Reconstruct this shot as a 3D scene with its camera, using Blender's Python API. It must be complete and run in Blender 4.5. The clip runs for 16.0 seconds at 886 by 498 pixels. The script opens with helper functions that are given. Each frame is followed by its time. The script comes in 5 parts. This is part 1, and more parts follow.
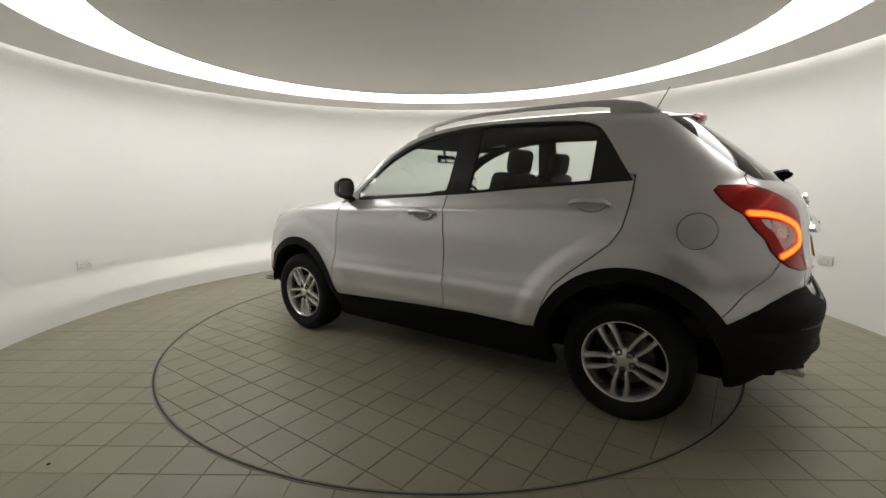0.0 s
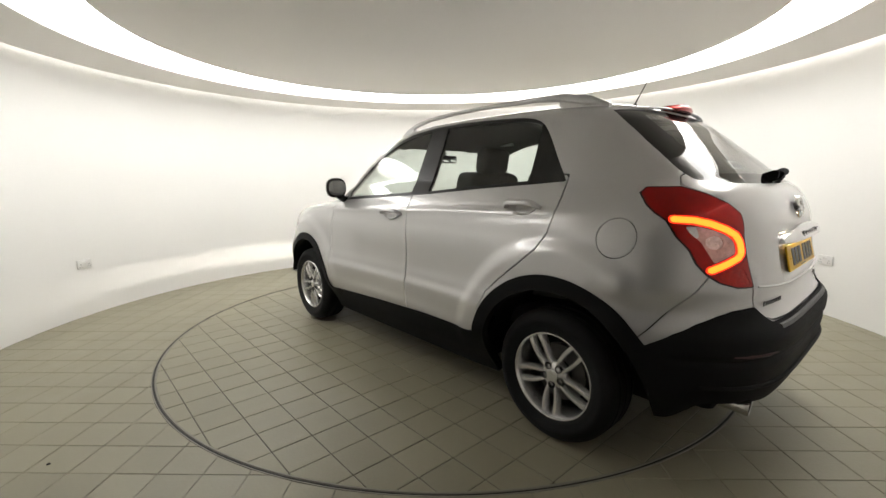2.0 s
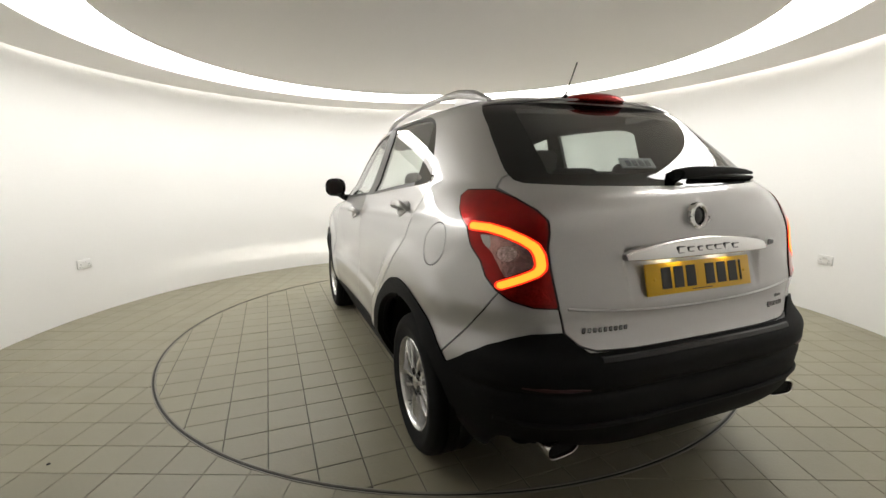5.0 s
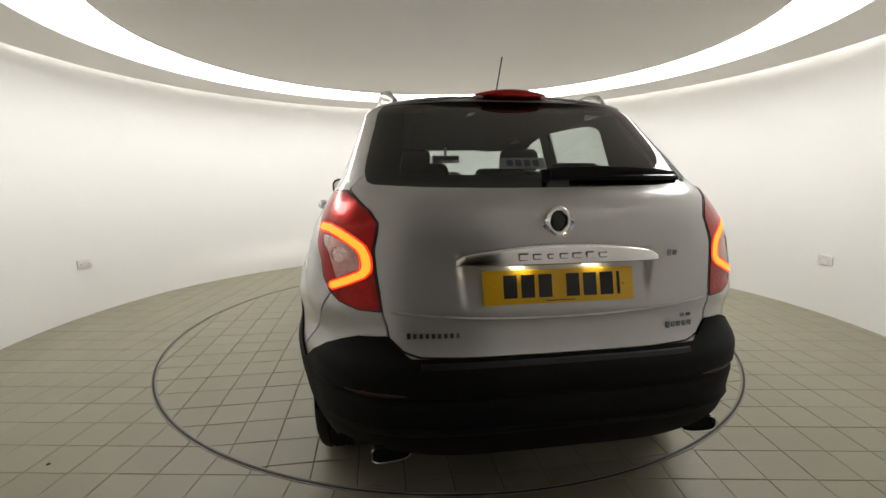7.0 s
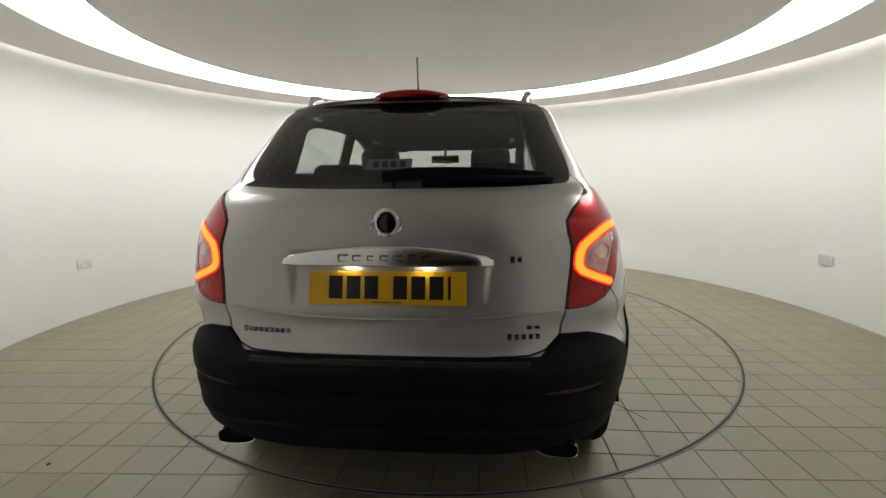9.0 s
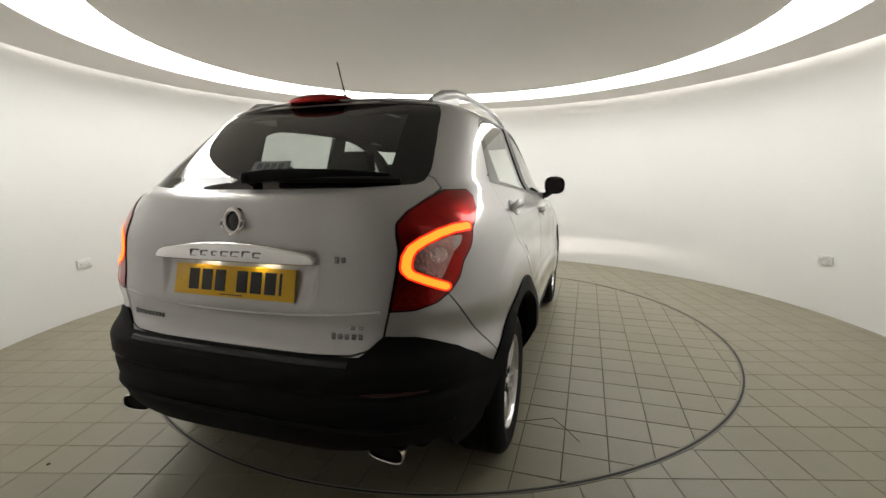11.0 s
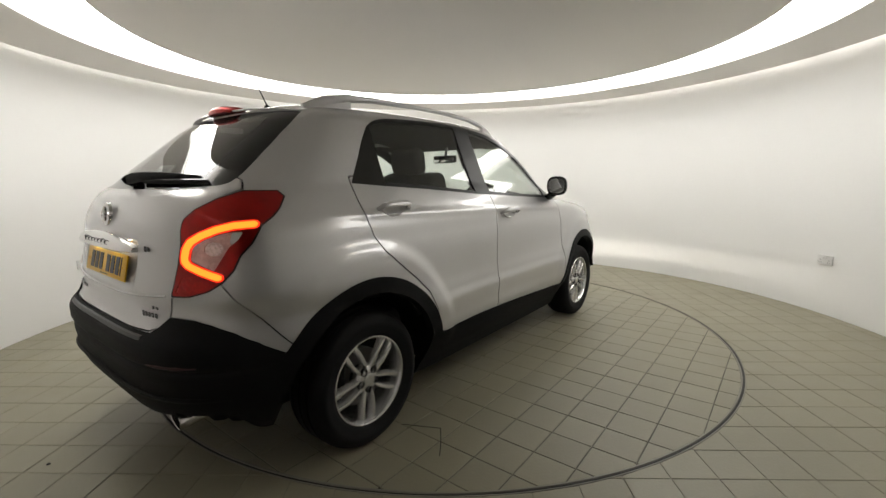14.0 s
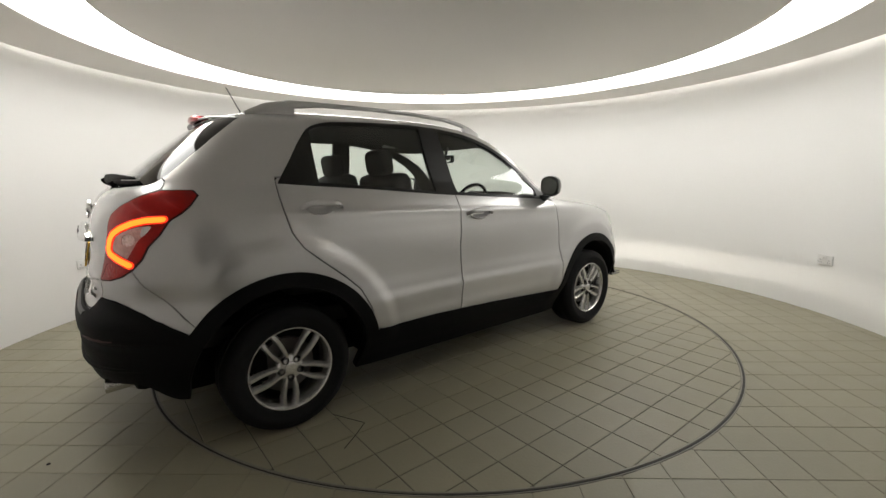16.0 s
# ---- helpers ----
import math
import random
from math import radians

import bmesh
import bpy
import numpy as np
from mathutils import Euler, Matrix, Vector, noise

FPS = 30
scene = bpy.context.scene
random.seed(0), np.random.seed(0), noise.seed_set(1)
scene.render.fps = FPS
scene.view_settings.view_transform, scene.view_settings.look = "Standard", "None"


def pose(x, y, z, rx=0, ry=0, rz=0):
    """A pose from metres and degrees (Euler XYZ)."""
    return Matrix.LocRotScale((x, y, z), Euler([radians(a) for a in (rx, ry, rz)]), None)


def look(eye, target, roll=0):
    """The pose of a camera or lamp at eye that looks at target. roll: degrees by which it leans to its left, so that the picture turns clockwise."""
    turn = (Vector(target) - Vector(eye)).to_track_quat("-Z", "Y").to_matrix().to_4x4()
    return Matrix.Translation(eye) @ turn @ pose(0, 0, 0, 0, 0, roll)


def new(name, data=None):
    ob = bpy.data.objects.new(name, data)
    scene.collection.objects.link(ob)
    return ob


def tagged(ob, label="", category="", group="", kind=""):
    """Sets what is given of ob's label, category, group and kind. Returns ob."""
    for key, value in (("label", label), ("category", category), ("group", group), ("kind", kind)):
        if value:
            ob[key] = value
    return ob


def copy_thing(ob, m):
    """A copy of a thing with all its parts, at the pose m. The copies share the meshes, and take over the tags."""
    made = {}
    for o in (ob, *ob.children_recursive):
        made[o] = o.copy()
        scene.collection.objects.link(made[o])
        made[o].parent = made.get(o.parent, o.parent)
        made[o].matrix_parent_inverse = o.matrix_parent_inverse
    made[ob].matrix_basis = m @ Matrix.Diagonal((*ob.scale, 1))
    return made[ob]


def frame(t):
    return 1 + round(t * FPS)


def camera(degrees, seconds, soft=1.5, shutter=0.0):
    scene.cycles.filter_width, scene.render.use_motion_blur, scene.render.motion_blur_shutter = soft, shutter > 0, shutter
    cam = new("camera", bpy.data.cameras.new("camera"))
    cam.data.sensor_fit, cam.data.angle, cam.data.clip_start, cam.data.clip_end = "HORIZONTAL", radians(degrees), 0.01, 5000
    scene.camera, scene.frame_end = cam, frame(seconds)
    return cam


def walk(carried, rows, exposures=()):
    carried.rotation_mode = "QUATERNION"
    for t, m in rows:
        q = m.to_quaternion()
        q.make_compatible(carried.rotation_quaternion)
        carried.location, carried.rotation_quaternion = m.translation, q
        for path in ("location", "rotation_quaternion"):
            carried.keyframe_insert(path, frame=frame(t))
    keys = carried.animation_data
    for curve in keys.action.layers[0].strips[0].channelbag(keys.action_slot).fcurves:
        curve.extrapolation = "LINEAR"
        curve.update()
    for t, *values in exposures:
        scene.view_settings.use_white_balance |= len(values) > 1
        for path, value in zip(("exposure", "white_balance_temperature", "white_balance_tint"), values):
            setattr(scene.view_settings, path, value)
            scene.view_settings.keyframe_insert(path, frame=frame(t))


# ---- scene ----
EXPOSURES = [(0.0, -0.20), (0.5, -0.02), (1.0, 0.14), (1.5, 0.25), (3.0, 0.32), (4.0, 0.34), (6.5, 0.19), (9.0, 0.0), (12.5, 0.0), (16.0, -0.06)]
LIGHT_STRENGTH, COVE_STRENGTH = 7.9, 4.0
# camera on a fixed stand at the mouth of the booth
cam = camera(90.65, 16.0, soft=1.5)
EYE = Vector((0.0, -3.882, 1.279))
PITCH, YAW = radians(9.005), radians(0.414)
AIM = EYE + Vector((-math.sin(YAW) * math.cos(PITCH), math.cos(YAW) * math.cos(PITCH), -math.sin(PITCH)))
walk(cam, [(0.0, look(EYE, AIM, -0.497)), (16.0, look(EYE, AIM, -0.497))],
     exposures=EXPOSURES)

# the booth is closed: outside it there is no daylight
world = bpy.data.worlds.new("world")
scene.world = world
world.use_nodes = True
world.node_tree.nodes["Background"].inputs[0].default_value = (0.02, 0.02, 0.02, 1)
world.node_tree.nodes["Background"].inputs[1].default_value = 0.2


# ---- materials ----
def material(name, colour, rough=0.5, metal=0.0, grain=0.0, grain_scale=60.0, stain=0.0, stain_scale=3.0, relief=0.0, coat=0.0,
             per_piece=0.0, relief_scale=None, rough_var=0.0, spec=0.5, flakes=0.0):
    """A procedural surface: base colour varied at two scales, with fine relief."""
    mat = bpy.data.materials.new(name)
    mat.use_nodes = True
    nt = mat.node_tree
    n, l = nt.nodes, nt.links
    b = n["Principled BSDF"]
    b.inputs["Roughness"].default_value, b.inputs["Metallic"].default_value = rough, metal
    b.inputs["Coat Weight"].default_value, b.inputs["Coat Roughness"].default_value = coat, 0.04
    b.inputs["Specular IOR Level"].default_value = spec
    co = n.new("ShaderNodeTexCoord").outputs["Object"]

    def noise_of(scale, detail=4.0):
        t = n.new("ShaderNodeTexNoise")
        t.inputs["Scale"].default_value, t.inputs["Detail"].default_value = scale, detail
        l.new(co, t.inputs["Vector"])
        return t.outputs["Fac"]

    def maths(op, a, c):
        k = n.new("ShaderNodeMath")
        k.operation = op
        for i, s in enumerate((a, c)):
            if isinstance(s, (int, float)):
                k.inputs[i].default_value = s
            else:
                l.new(s, k.inputs[i])
        return k.outputs[0]

    value = 1.0
    for amount, scale in ((grain, grain_scale), (stain, stain_scale)):
        if amount:
            value = maths("MULTIPLY", maths("ADD", maths("MULTIPLY", noise_of(scale), 2 * amount), 1.0 - amount), value)
    if per_piece:
        r = n.new("ShaderNodeObjectInfo").outputs["Random"]
        value = maths("MULTIPLY", maths("ADD", maths("MULTIPLY", r, 2 * per_piece), 1.0 - per_piece), value)
    if flakes:
        v = n.new("ShaderNodeTexVoronoi")
        v.inputs["Scale"].default_value = 900.0
        l.new(co, v.inputs["Vector"])
        value = maths("MULTIPLY", maths("ADD", maths("MULTIPLY", v.outputs["Color"], 2 * flakes), 1.0 - flakes), value)
    if isinstance(value, float):
        b.inputs["Base Color"].default_value = (*colour, 1)
    else:
        mix = n.new("ShaderNodeVectorMath")
        mix.operation = "SCALE"
        mix.inputs[0].default_value = colour
        l.new(value, mix.inputs["Scale"])
        l.new(mix.outputs[0], b.inputs["Base Color"])
    if rough_var:
        l.new(maths("ADD", maths("MULTIPLY", noise_of(stain_scale * 2.3), 2 * rough_var), rough - rough_var), b.inputs["Roughness"])
    if relief:
        bmp = n.new("ShaderNodeBump")
        bmp.inputs["Strength"].default_value, bmp.inputs["Distance"].default_value = 1.0, relief
        l.new(noise_of(relief_scale or grain_scale), bmp.inputs["Height"])
        l.new(bmp.outputs[0], b.inputs["Normal"])
    return mat


def glow(name, colour, strength):
    mat = bpy.data.materials.new(name)
    mat.use_nodes = True
    b = mat.node_tree.nodes["Principled BSDF"]
    b.inputs["Base Color"].default_value = (*colour, 1)
    b.inputs["Emission Color"].default_value = (*colour, 1)
    b.inputs["Emission Strength"].default_value = strength
    return mat


def glass(name, tint, rough=0.0):
    """Thin tinted glass: a clear tinted sheet with a sharp gloss on it."""
    mat = bpy.data.materials.new(name)
    mat.use_nodes = True
    n, l = mat.node_tree.nodes, mat.node_tree.links
    n.remove(n["Principled BSDF"])
    t, s, f, m = (n.new("ShaderNode" + k) for k in ("BsdfTransparent", "BsdfGlossy", "LayerWeight", "MixShader"))
    t.inputs[0].default_value = (*tint, 1)
    s.inputs["Roughness"].default_value = rough
    s.inputs[0].default_value = (1, 1, 1, 1)
    f.inputs[0].default_value = 0.5
    p, q = n.new("ShaderNodeMath"), n.new("ShaderNodeMath")
    p.operation, q.operation = "POWER", "MULTIPLY_ADD"
    p.inputs[1].default_value = 4.0
    q.inputs[1].default_value, q.inputs[2].default_value = 0.92, 0.05
    l.new(f.outputs["Facing"], p.inputs[0]), l.new(p.outputs[0], q.inputs[0])
    l.new(q.outputs[0], m.inputs[0]), l.new(t.outputs[0], m.inputs[1]), l.new(s.outputs[0], m.inputs[2])
    l.new(m.outputs[0], n["Material Output"].inputs[0])
    return mat


WALL = material("white_wall_paint", (0.815, 0.807, 0.79), 0.55, grain=0.012, grain_scale=40, stain=0.02, stain_scale=0.8, relief=0.0006, relief_scale=220)
CEIL = material("white_ceiling_paint", (0.89, 0.865, 0.83), 0.7, grain=0.012, grain_scale=30, stain=0.025, stain_scale=0.7, relief=0.0004, relief_scale=200)
TILE = material("beige_floor_tile", (0.222, 0.204, 0.142), 0.42, grain=0.05, grain_scale=45, stain=0.10, stain_scale=2.2, relief=0.0008, relief_scale=70, per_piece=0.05, rough_var=0.10)
GROUT_PALE = material("worn_grout", (0.140, 0.127, 0.095), 0.85, grain=0.25, grain_scale=25, stain=0.3, stain_scale=1.2, relief=0.001)
GROUT = material("dark_grout", (0.045, 0.040, 0.030), 0.85, grain=0.25, grain_scale=25, stain=0.25, stain_scale=1.5, relief=0.001)
OUTSIDE = material("grey_plaster", (0.30, 0.29, 0.28), 0.8, grain=0.06, grain_scale=15, stain=0.1, stain_scale=1)
RIM_TRIM = material("worn_aluminium_trim", (0.21, 0.195, 0.165), 0.6, metal=0.25, grain=0.15, grain_scale=40, stain=0.25, stain_scale=3)
GAP = material("black_rubber_gap", (0.015, 0.014, 0.013), 0.8, grain=0.2, stain=0.2)
LIGHT = glow("light_panel", (0.985, 0.972, 0.938), LIGHT_STRENGTH)
COVE = glow("light_strip", (0.985, 0.972, 0.938), COVE_STRENGTH)
PLASTIC_WHITE = material("white_plastic", (0.72, 0.71, 0.69), 0.35, grain=0.02, stain=0.03, stain_scale=12)
HOLE_SHADE = material("socket_hole_shade", (0.03, 0.03, 0.03), 0.5, grain=0.1, stain=0.1, stain_scale=9)


# ---- mesh helpers ----
def link_mesh(name, me, mat, parent=None, label=""):
    if mat is not None and not me.materials:
        me.materials.append(mat)
    ob = new(name, me)
    if parent is not None:
        ob.parent = parent
    return tagged(ob, label)


def part(name, bm, mat, parent=None, label="", smooth=True):
    """Links a bmesh as one mesh object under a thing or under a part."""
    me = bpy.data.meshes.new(name)
    bm.to_mesh(me)
    bm.free()
    if smooth:
        me.shade_smooth()
        me.set_sharp_from_angle(angle=radians(38))
    return link_mesh(name, me, mat, parent, label)


def thing(name, label, category, group="", kind=""):
    return tagged(new(name), label, category, group, kind)


def box(bm, size, at=(0, 0, 0), turn=None, bevel=0.0, segments=2):
    """A bevelled box added to bm; turn is a Matrix."""
    made = bmesh.ops.create_cube(bm, size=1.0)["verts"]
    bmesh.ops.scale(bm, vec=size, verts=made)
    if bevel:
        edges = list({e for v in made for e in v.link_edges})
        made = list({v for f in bmesh.ops.bevel(bm, geom=edges, offset=bevel, segments=segments, profile=0.5, affect="EDGES")["faces"] for v in f.verts} | {v for v in made if v.is_valid})
    m = Matrix.Translation(at) @ (turn.to_4x4() if turn is not None else Matrix())
    bmesh.ops.transform(bm, matrix=m, verts=made)
    return made


def lathe(bm, profile, segments=64, arc=(0.0, 360.0), centre=(0.0, 0.0), close=False, matrix=None):
    """Turns (radius, z) points about a vertical axis at centre."""
    a0, a1 = radians(arc[0]), radians(arc[1])
    full = abs(arc[1] - arc[0]) >= 360
    count = segments if full else segments + 1
    rings = []
    for i in range(count):
        a = a0 + (a1 - a0) * i / segments
        rings.append([bm.verts.new((centre[0] + r * math.cos(a), centre[1] + r * math.sin(a), z)) for r, z in profile])
    k = len(profile)
    for i in range(segments):
        p, q = rings[i], rings[(i + 1) % count]
        for j in range(k if close else k - 1):
            try:
                bm.faces.new((p[j], q[j], q[(j + 1) % k], p[(j + 1) % k]))
            except ValueError:
                pass
    if not full and close:
        bm.faces.new(rings[0]), bm.faces.new(rings[-1])
    if matrix is not None:
        bmesh.ops.transform(bm, matrix=matrix, verts=[v for r in rings for v in r])
    bmesh.ops.recalc_face_normals(bm, faces=bm.faces)
    return rings


def tube(bm, points, radius, sides=8, flat=1.0):
    """A round bar along points; radius may vary from point to point."""
    points = [Vector(p) for p in points]
    rings = []
    for i, p in enumerate(points):
        d = (points[min(i + 1, len(points) - 1)] - points[max(i - 1, 0)]).normalized()
        u = d.orthogonal().normalized() if abs(d.z) > 0.95 else d.cross(Vector((0, 0, 1))).normalized()
        v = d.cross(u)
        r = radius[i] if isinstance(radius, (list, tuple)) else radius
        rings.append([bm.verts.new(p + u * (r * math.cos(2 * math.pi * j / sides)) + v * (r * flat * math.sin(2 * math.pi * j / sides))) for j in range(sides)])
    for a, b in zip(rings, rings[1:]):
        for j in range(sides):
            bm.faces.new((a[j], a[(j + 1) % sides], b[(j + 1) % sides], b[j]))
    bm.faces.new(rings[0][::-1]), bm.faces.new(rings[-1])
    bmesh.ops.recalc_face_normals(bm, faces=bm.faces)


# ---- the booth ----
CENTRE = (0.015, -0.13)
WALL_R, WALL_Z = 3.53, 2.62
TABLE_R = 2.268
SOFFIT_Z, DISC_Z = 2.365, 2.402
RING_END = 39.0  # how far the ring light runs past the side towards the mouth
OPEN = 9.0  # half the angle of the slot that the camera looks through
RING_C = (-0.018, -0.13)  # the ceiling rings sit a little off the wall's centre


def build_booth():
    bm = bmesh.new()
    lathe(bm, [(WALL_R, -0.02), (WALL_R, WALL_Z), (WALL_R + 0.12, WALL_Z), (WALL_R + 0.12, -0.02)], 160, (-90 + OPEN, 270 - OPEN), CENTRE, close=True)
    tagged(part("wall_round", bm, WALL), "white painted curved booth wall, lit from above", "wall", kind="structure")
    # soffit ring with a gap for the cove strip along the wall
    bm = bmesh.new()
    lathe(bm, [(2.822, SOFFIT_Z), (3.440, SOFFIT_Z), (3.440, 2.43), (2.822, 2.43)], 160, (0, 360), RING_C, close=True)
    tagged(part("ceiling_ring", bm, CEIL), "off-white plaster soffit ring round the light slot", "ceiling", kind="structure")
    bm = bmesh.new()
    lathe(bm, [(0.0005, DISC_Z), (2.30, DISC_Z), (2.362, DISC_Z), (2.362, 2.48), (0.0005, 2.48)], 160, (0, 360), RING_C, close=False)
    tagged(part("ceiling", bm, CEIL), "off-white plaster ceiling disc inside the light ring", "ceiling", kind="structure")
    bm = bmesh.new()
    lathe(bm, [(0.0005, WALL_Z), (6.5, WALL_Z), (6.5, 2.74), (0.0005, 2.74)], 64, (0, 360), CENTRE)
    tagged(part("ceiling_slab", bm, CEIL), "plain ceiling slab over the booth", "ceiling", kind="structure")
    ring = thing("ring_light", "bright white ring-shaped recessed ceiling light", "ceiling light")
    bm = bmesh.new()
    lathe(bm, [(2.364, 2.425), (2.820, 2.425), (2.820, 2.445), (2.364, 2.445)], 140, (-RING_END, 180 + RING_END), RING_C, close=True)
    part("diffuser", bm, LIGHT, ring)
    for name, r0, r1 in (("inner_frame", 2.3625, 2.368), ("outer_frame", 2.815, 2.8215)):
        bm = bmesh.new()
        lathe(bm, [(r0, 2.396), (r1, 2.396), (r1, 2.4245), (r0, 2.4245)], 160, (0, 360), RING_C, close=True)
        part(name, bm, CEIL, ring)
    cove = thing("cove_light", "thin white light strip in the gap above the wall", "ceiling light")
    bm = bmesh.new()
    lathe(bm, [(3.470, 2.47), (3.526, 2.47), (3.526, 2.48), (3.470, 2.48)], 160, (-90 + OPEN, 270 - OPEN), CENTRE, close=True)
    part("diffuser", bm, COVE, cove)
    # dim room behind the camera closes the place
    bm = bmesh.new()
    lathe(bm, [(6.4, -0.02), (6.4, WALL_Z), (6.5, WALL_Z), (6.5, -0.02)], 48, (0, 360), CENTRE, close=True)
    tagged(part("wall_outer", bm, OUTSIDE), "plain grey wall of the dim room outside the booth", "wall", kind="structure")


build_booth()
# ---- car body surface: a stack of rounded plan outlines, rear centre -> side -> front centre ----
#        z     half-w   rear x   front x
ROWS = ((0.20, 0.790, -1.930, 2.020), (0.26, 0.820, -2.000, 2.080), (0.33, 0.862, -2.060, 2.120), (0.42, 0.892, -2.110, 2.150),
        (0.52, 0.905, -2.125, 2.160), (0.60, 0.911, -2.136, 2.160), (0.66, 0.910, -2.138, 2.155), (0.70, 0.904, -2.105, 2.145), (0.73, 0.898, -2.086, 2.140),
        (0.80, 0.893, -2.070, 2.120), (0.845, 0.892, -2.081, 2.105), (0.90, 0.890, -2.070, 2.080), (0.96, 0.884, -2.060, 2.020), (1.00, 0.876, -2.056, 1.930),
        (1.05, 0.868, -2.050, 1.710), (1.09, 0.855, -2.044, 1.370), (1.12, 0.842, -2.036, 1.160), (1.16, 0.822, -2.020, 1.115),
        (1.20, 0.799, -1.998, 1.070), (1.235, 0.779, -1.970, 1.025), (1.262, 0.763, -1.923, 1.008), (1.285, 0.753, -1.896, 0.985),
        (1.34, 0.732, -1.835, 0.920), (1.42, 0.703, -1.745, 0.815), (1.50, 0.675, -1.652, 0.670), (1.56, 0.654, -1.580, 0.530),
        (1.60, 0.634, -1.530, 0.360), (1.63, 0.592, -1.495, 0.175), (1.655, 0.495, -1.440, 0.020), (1.672, 0.390, -1.350, -0.110),
        (1.683, 0.280, -1.220, -0.340), (1.689, 0.150, -1.050, -0.420), (1.691, 0.020, -0.800, -0.550))
ROWS = np.array(ROWS)
XC = -0.6


def step(a, b, x):
    t = np.clip((x - a) / (b - a), 0, 1)
    return t * t * (3 - 2 * t)


def row_slopes():
    h, d = np.diff(ROWS[:, 0])[:, None], np.diff(ROWS[:, 1:], axis=0) / np.diff(ROWS[:, 0])[:, None]
    m = np.zeros((len(ROWS), 3))
    m[1:-1] = np.where(d[:-1] * d[1:] > 0, 2 * d[:-1] * d[1:] / (d[:-1] + d[1:] + 1e-12 * np.sign(d[1:])), 0)
    m[0], m[-1] = d[0], d[-1]
    return m


SLOPES = row_slopes()


def row_at(z):
    """Half width, rear and front end at a height, by a smooth monotone curve through the rows."""
    z = np.clip(np.asarray(z, float), ROWS[0, 0], ROWS[-1, 0])
    i = np.clip(np.searchsorted(ROWS[:, 0], z, side="right") - 1, 0, len(ROWS) - 2)
    h = ROWS[i + 1, 0] - ROWS[i, 0]
    t = (z - ROWS[i, 0]) / h
    out = []
    for k in (1, 2, 3):
        a, b, ma, mb = ROWS[i, k], ROWS[i + 1, k], SLOPES[i, k - 1] * h, SLOPES[i + 1, k - 1] * h
        out.append((2 * t ** 3 - 3 * t ** 2 + 1) * a + (t ** 3 - 2 * t ** 2 + t) * ma + (3 * t ** 2 - 2 * t ** 3) * b + (t ** 3 - t ** 2) * mb)
    # the rear window is one even curve
    d = z - 1.262
    k = step(1.250, 1.280, z) * (1 - step(1.585, 1.612, z))
    out[0] = out[0] * (1 - k) + k * (0.763 - 0.40 * d + 0.10 * d * d)
    out[1] = out[1] * (1 - k) + k * (-1.924 + 1.02 * d + 0.32 * d * d)
    return out


def smooth_row(z):
    """The rows at z, eased over 3 cm so that no ring shows as a crease."""
    out = np.zeros((3,) + np.shape(z))
    for d, k in ((-0.016, 0.2), (-0.008, 0.2), (0.0, 0.2), (0.008, 0.2), (0.016, 0.2)):
        out += k * np.array(row_at(np.asarray(z) + d))
    hi = np.clip((np.asarray(z) - 1.655) / 0.015, 0, 1)
    return out * (1 - hi) + np.array(row_at(z)) * hi


def bump(x, c, r):
    return np.exp(-((x - c) / r) ** 2)


def tail_powers(z):
    """How square the plan is at the tail: rounder above the bumper."""
    up, high = step(0.74, 0.86, z), step(1.22, 1.40, z)
    return 5.5 + 3.5 * up, 4.2 - 1.2 * up + 0.3 * high


